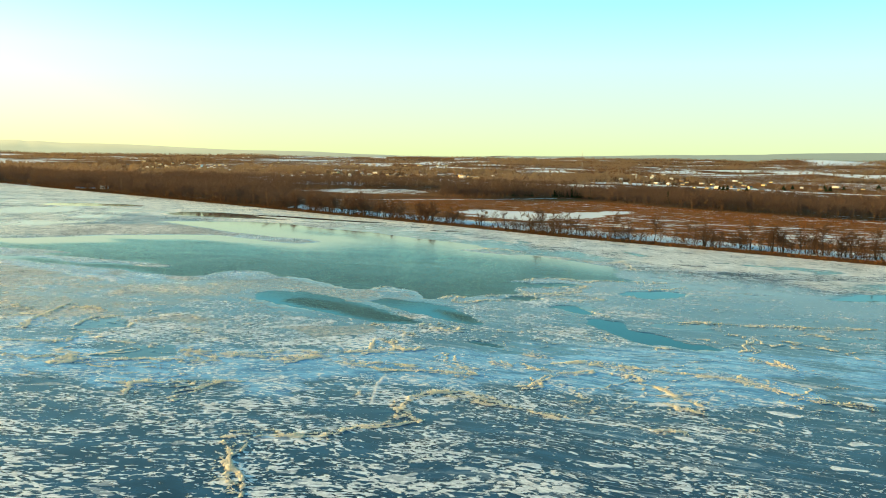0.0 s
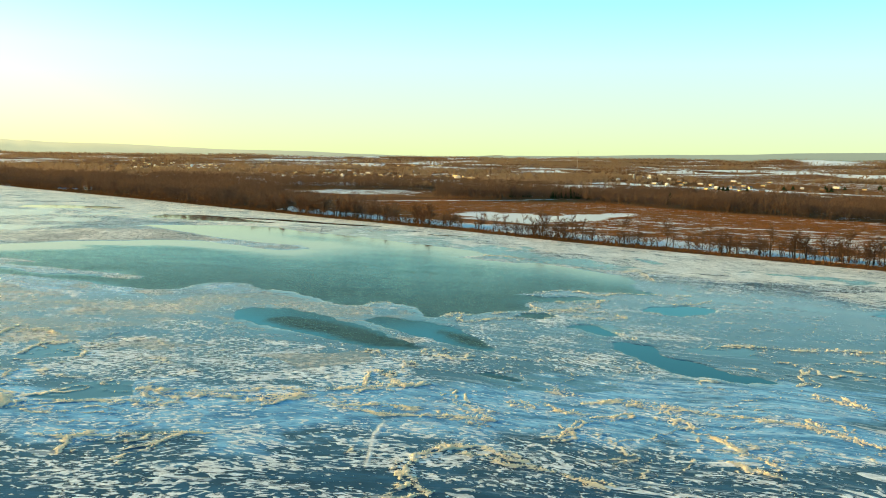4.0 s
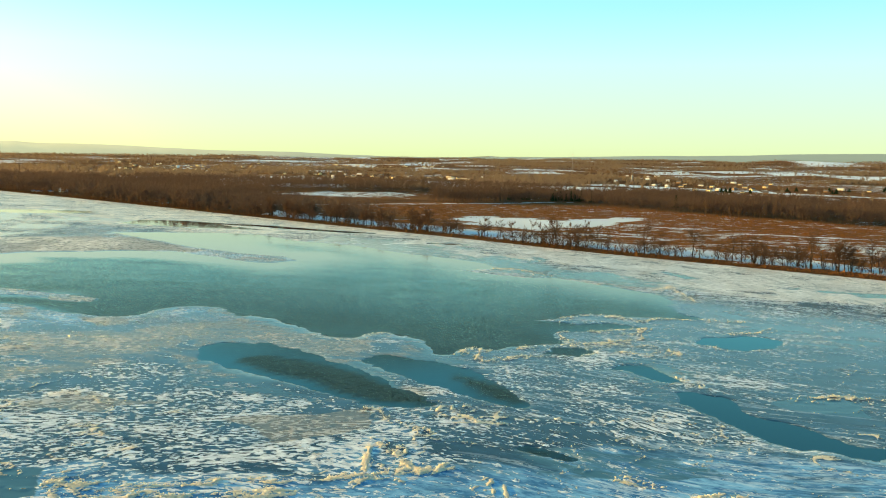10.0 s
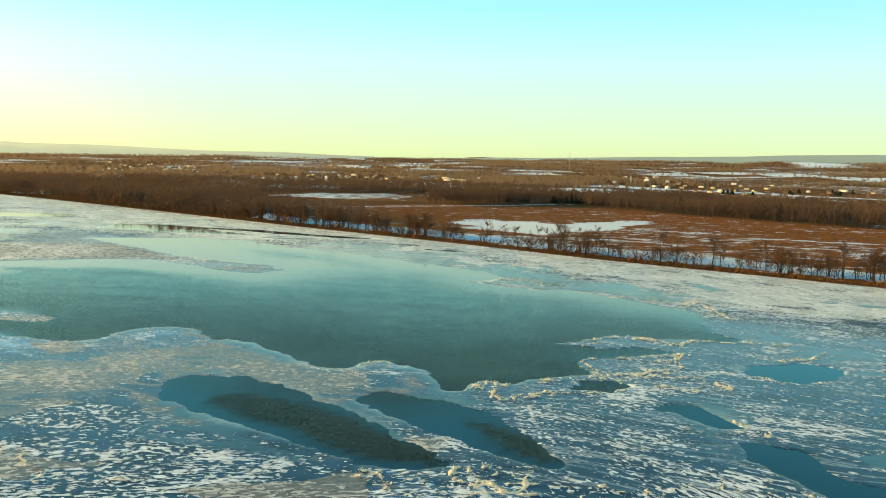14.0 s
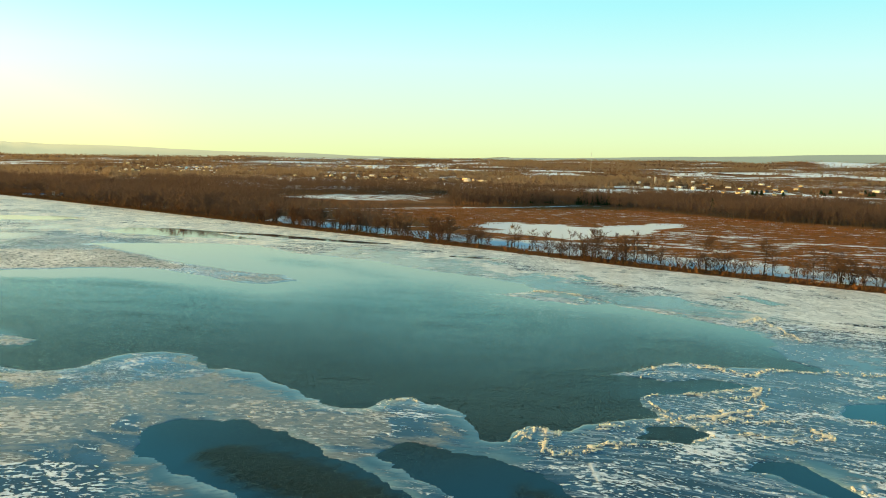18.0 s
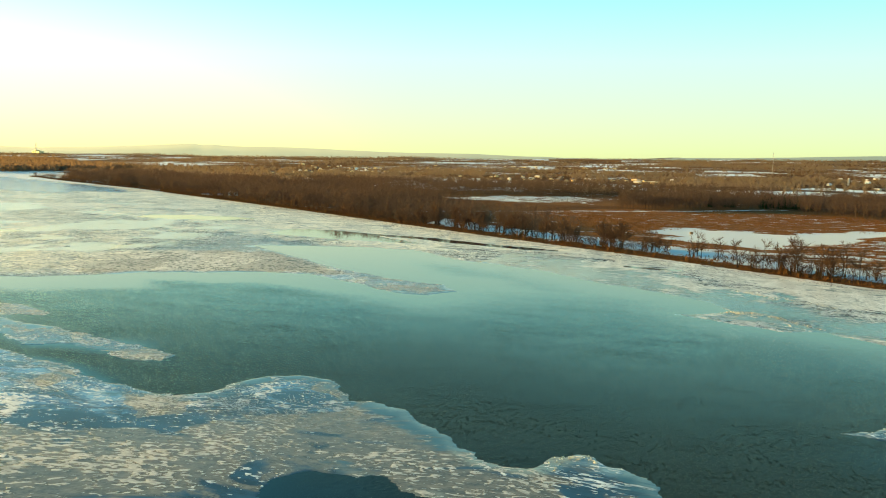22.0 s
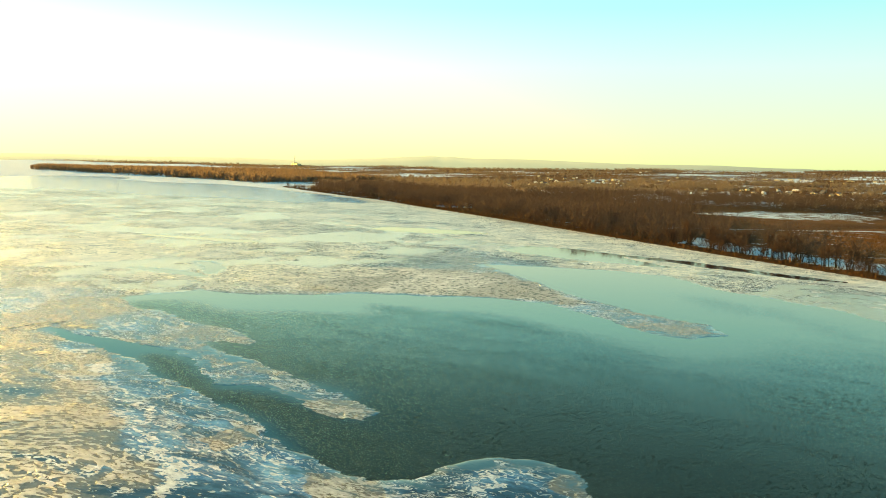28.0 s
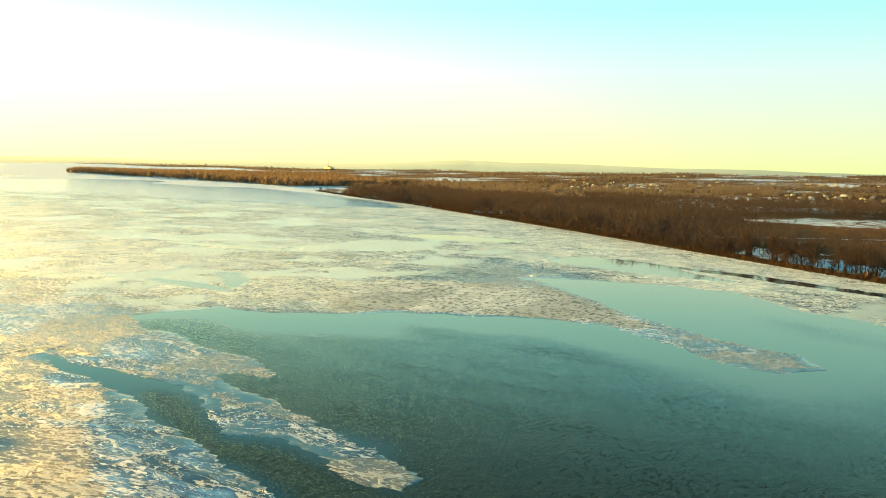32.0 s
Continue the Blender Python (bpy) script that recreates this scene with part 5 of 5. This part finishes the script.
# ---- far hills ----
m = Mat("hills with painted haze")
span = m.nodes.new("ShaderNodeSeparateXYZ")
m.links.new(m.coord, span.inputs[0])
# haze is painted as emission, paler and yellower on the sun's side
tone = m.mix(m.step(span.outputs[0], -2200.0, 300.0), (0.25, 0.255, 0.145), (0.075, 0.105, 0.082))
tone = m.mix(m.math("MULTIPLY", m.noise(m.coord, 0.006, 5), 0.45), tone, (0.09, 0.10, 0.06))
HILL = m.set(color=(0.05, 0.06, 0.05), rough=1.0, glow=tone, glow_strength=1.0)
turns = np.linspace(-40, 88, 420)
crest = np.interp(turns, [-40, -28, -15.7, -8.3, -0.6, 3.3, 6.3, 8.6, 14.6, 19.9, 23.2, 25.2, 26.2, 26.8, 27.3, 28.5, 31, 34, 36.5, 40, 47, 57, 75, 88],
                  [135, 129, 102, 82, 66, 58, 58, 63, 66, 74, 79, 81, 86, 81, 87, 79, 65, 50, 44, 52, 44, 46, 50, 50])
crest = crest + fbm(turns, turns * 0, 5, 4, 95) * 4
rows = []
for reach, share in ((4250, 0.0), (4400, 0.55), (4600, 1.0), (4680, 0.9), (4760, 0.0)):
    a = np.radians(turns)
    rows.append(np.stack([-np.sin(a) * reach, np.cos(a) * reach + 60, crest * share], 1))
n = len(turns)
i = (np.arange(4)[:, None] * n + np.arange(n - 1)[None]).ravel()
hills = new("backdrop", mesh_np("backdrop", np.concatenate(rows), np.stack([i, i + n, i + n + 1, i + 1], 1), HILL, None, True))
tagged(hills, "low hills with painted haze on the horizon", "hills", kind="structure")

# ---- town and farms ----
def paint(name, tone, rough=0.7):
    m = Mat(name)
    n = m.noise(m.coord, 0.7, 4)
    return m.set(color=m.mix(n, tuple(c * 0.8 for c in tone), tone), rough=rough)


CREAM, WHITE, BLUE, BRICK, LOG = (paint(n, c) for n, c in (
    ("cream siding", (0.78, 0.60, 0.32)), ("white siding", (0.66, 0.60, 0.50)), ("pale blue siding", (0.42, 0.60, 0.72)),
    ("red brick", (0.36, 0.14, 0.08)), ("brown logs", (0.22, 0.12, 0.06))))
ROOF, SNOWROOF, STONE = paint("dark shingles", (0.10, 0.09, 0.09)), paint("snowy roof", (0.55, 0.56, 0.58)), paint("grey concrete", (0.42, 0.41, 0.38))
GLASS = Mat("window glass").set(color=(0.03, 0.04, 0.05), rough=0.08)
TARP = paint("blue tarpaulin", (0.10, 0.26, 0.45))


def box(name, sx, sy, sz, at, material, parent, bevel=0.0, label=""):
    bm = bmesh.new()
    bmesh.ops.create_cube(bm, size=1, matrix=Matrix.Diagonal((sx, sy, sz, 1)))
    if bevel:
        bmesh.ops.bevel(bm, geom=bm.edges[:], offset=bevel, segments=1, affect="EDGES")
    return part(name, bm_mesh(name, bm, material), parent, label, Matrix.Translation(at))


def gable(sx, sy, eave, top):
    """Walls of a gabled house, ridge along x."""
    bm = bmesh.new()
    prof = [(-sy / 2, 0), (sy / 2, 0), (sy / 2, eave), (0, top), (-sy / 2, eave)]
    a, b = ([bm.verts.new((x, y, z)) for y, z in prof] for x in (-sx / 2, sx / 2))
    bm.faces.new(a[::-1])
    bm.faces.new(b)
    for k in range(5):
        bm.faces.new((a[k], a[(k + 1) % 5], b[(k + 1) % 5], b[k]))
    return bm


def house(label, sx, sy, eave, top, wall, roof, chimney=True):
    ob = tagged(new("house"), label, "house", "houses across the valley")
    part("wall", bm_mesh("wall", gable(sx, sy, eave, top), wall), ob)
    slope = math.degrees(math.atan2(top - eave, sy / 2))
    width = math.hypot(top - eave, sy / 2) + 0.5
    for s in (-1, 1):
        slab = box("roof", sx + 0.8, width, 0.22, (0, 0, 0), roof, ob)
        slab.matrix_basis = pose(0, s * (sy / 4 + 0.12), (eave + top) / 2 + 0.08, -s * slope)
    for k in range(3):
        x = sx * (k - 1) * 0.3
        box("window", 1.3, 0.12, 1.3, (x, -sy / 2 - 0.03, eave * 0.55), GLASS, ob)
    box("door", 1.0, 0.14, 2.1, (sx * 0.14, -sy / 2 - 0.03, 1.05), LOG, ob)
    for s in (-1, 1):
        box("window", 0.12, 1.2, 1.3, (s * (sx / 2 + 0.03), 0, eave * 0.6), GLASS, ob)
    if chimney:
        box("chimney", 0.8, 0.8, 2.2, (sx * 0.25, sy * 0.12, top + 0.2), BRICK, ob)
    return ob


def hall(label, sx, sy, sz, wall, bays, floors):
    """A flat-roofed commercial or apartment block."""
    ob = tagged(new("commercial_block"), label, "building", "large buildings in the town")
    box("wall", sx, sy, sz, (0, 0, sz / 2), wall, ob)
    box("roof", sx + 0.6, sy + 0.6, 0.5, (0, 0, sz + 0.27), SNOWROOF, ob)
    box("roof_unit", sx * 0.12, sy * 0.2, 1.6, (sx * 0.2, 0, sz + 1.3), STONE, ob)
    for f in range(floors):
        for k in range(bays):
            x = sx * ((k + 0.5) / bays - 0.5)
            box("window", sx / bays * 0.6, 0.2, sz / floors * 0.45, (x, -sy / 2 - 0.05, sz * (f + 0.55) / floors), GLASS, ob)
    return ob


kinds = [house("cream gabled house with a dark shingle roof", 11, 8, 4, 7, CREAM, ROOF),
         house("white gabled house with a snowy roof", 10, 8, 4.2, 7.2, WHITE, SNOWROOF),
         house("brown log house among bare trees", 14, 9, 3.6, 7, LOG, ROOF),
         house("pale blue barn with a snowy roof", 15, 9, 4.5, 7.5, BLUE, SNOWROOF, False),
         house("long white farm shed with a snowy roof", 18, 9, 3.6, 5.6, WHITE, SNOWROOF, False),
         hall("long cream commercial hall with a flat roof", 26, 12, 5, CREAM, 7, 1),
         hall("cream apartment block with rows of windows", 16, 11, 7.5, CREAM, 6, 3),
         hall("pale blue tall block with a flat roof", 10, 9, 9, BLUE, 4, 4)]
rnd, placed = random.Random(41), set()
for px, py, k in HOUSES:
    z = float(land_height(np.array([px]), np.array([py]))[0]) - 0.3
    at = pose(px, py, z, 0, 0, -50 + rnd.uniform(-16, 16) + (0 if k > 3 else rnd.choice((0, 0, 90))))
    if k in placed:
        ob, s = copy_thing(kinds[k], at), rnd.uniform(0.42, 0.65)
        ob.scale = (s, s, s)
    else:
        placed.add(k)
        kinds[k].matrix_basis = at @ Matrix.Scale(0.6, 4)


def tube_mesh(name, rings, sides, material):
    """A turned shape of (z, radius) rings."""
    bm = bmesh.new()
    loops = [[bm.verts.new((r * math.cos(6.2832 * k / sides), r * math.sin(6.2832 * k / sides), z)) for k in range(sides)] for z, r in rings]
    for a, b in zip(loops[:-1], loops[1:]):
        for k in range(sides):
            bm.faces.new((a[k], a[(k + 1) % sides], b[(k + 1) % sides], b[k]))
    bm.faces.new(loops[0][::-1])
    bm.faces.new(loops[-1])
    return bm_mesh(name, bm, material)


def ground_at(px, py):
    return float(land_height(np.array([px]), np.array([py]))[0])


silo = tagged(new("silo"), "tall grey concrete farm silo with a domed cap", "silo")
part("shaft", tube_mesh("shaft", [(-0.5, 2.3), (15, 2.3)], 16, STONE), silo)
part("cap", tube_mesh("cap", [(15, 2.4), (16, 2.0), (16.8, 1.2), (17.1, 0.3)], 16, WHITE), silo)
silo.matrix_basis = pose(350, 1535, ground_at(350, 1535)) @ Matrix.Scale(0.7, 4)

mast = tagged(new("radio_mast"), "slender red and white lattice radio mast", "mast")
for k in range(3):
    a = 2.094 * k
    part("leg", tube_mesh("leg", [(0, 0.16), (52, 0.10)], 6, STONE), mast, at=pose(0.9 * math.cos(a), 0.9 * math.sin(a), 0))
for k in range(13):
    part("brace", tube_mesh("brace", [(0, 1.05), (0.25, 1.05)], 6, BRICK), mast, at=pose(0, 0, 2 + 4 * k))
mast.matrix_basis = pose(350, 2150, ground_at(350, 2150) - 0.3)

mill = tagged(new("factory"), "distant white factory with a tall chimney", "factory")
for k, (sx, sz, ox) in enumerate(((30, 10, -40), (24, 14, 0), (46, 9, 50))):
    box("building", sx, 20, sz, (ox, 0, sz / 2), CREAM, mill)
part("chimney", tube_mesh("chimney", [(0, 2.4), (46, 1.5)], 12, WHITE), mill, at=pose(-18, 0, 0))
mill.matrix_basis = pose(-2560, 3540, ground_at(-2560, 3540), 0, 0, -40)

blind = tagged(new("hunting_blind"), "small brown hunting blind on posts beside the frozen pool", "hut")
box("cabin", 2.4, 2.4, 2.2, (0, 0, 2.6), LOG, blind, 0.04)
box("roof", 2.9, 2.9, 0.18, (0, 0, 3.8), ROOF, blind)
box("opening", 1.4, 0.12, 0.5, (0, -1.22, 2.9), GLASS, blind)
for sx in (-1, 1):
    for sy in (-1, 1):
        box("post", 0.18, 0.18, 1.7, (sx, sy, 0.7), LOG, blind)
blind.matrix_basis = pose(32, 627, 0.45, 0, 0, 20) @ Matrix.Diagonal((0.6, 0.6, 0.55, 1))


def covered_boat(px, py, turn, label):
    ob = tagged(new("covered_boat"), label, "boat", "boats laid up on the bank")
    bm = bmesh.new()
    rings = []
    for t in (-1, -0.6, 0, 0.5, 0.85, 1):
        w = 1.05 * (1 - max(t, 0) ** 2.2) + 0.04
        rings.append([bm.verts.new((t * 3.1, s * w * q, z)) for s, q, z in ((-1, 0.2, 0.3), (-1, 0.8, 0.45), (-1, 1, 1.0), (1, 1, 1.0), (1, 0.8, 0.45), (1, 0.2, 0.3))])
    for a, b in zip(rings[:-1], rings[1:]):
        for k in range(6):
            bm.faces.new((a[k], b[k], b[(k + 1) % 6], a[(k + 1) % 6]))
    bm.faces.new(rings[0])
    bm.faces.new(rings[-1][::-1])
    part("hull", bm_mesh("hull", bm, WHITE), ob)
    part("cover", bm_mesh("cover", gable(6.0, 2.2, 0.05, 0.75), TARP), ob, "blue tarpaulin", pose(-0.1, 0, 1.02))
    for s in (-1.6, 1.4):
        box("trestle", 0.3, 1.8, 0.34, (s, 0, 0.16), LOG, ob)
    ob.matrix_basis = pose(px, py, ground_at(px, py), 0, 0, turn)


covered_boat(-368, 852, 40, "white boat under a blue tarpaulin on the bank")
covered_boat(-360, 856, 25, "white boat under a blue tarpaulin beside the trees")
covered_boat(-377, 861, 60, "white boat under a blue tarpaulin on snow")
shed = house("small pale blue boat shed near the bank", 7, 5, 2.6, 4.2, BLUE, SNOWROOF, False)
shed.matrix_basis = pose(-352, 866, ground_at(-352, 866) - 0.1, 0, 0, -30)
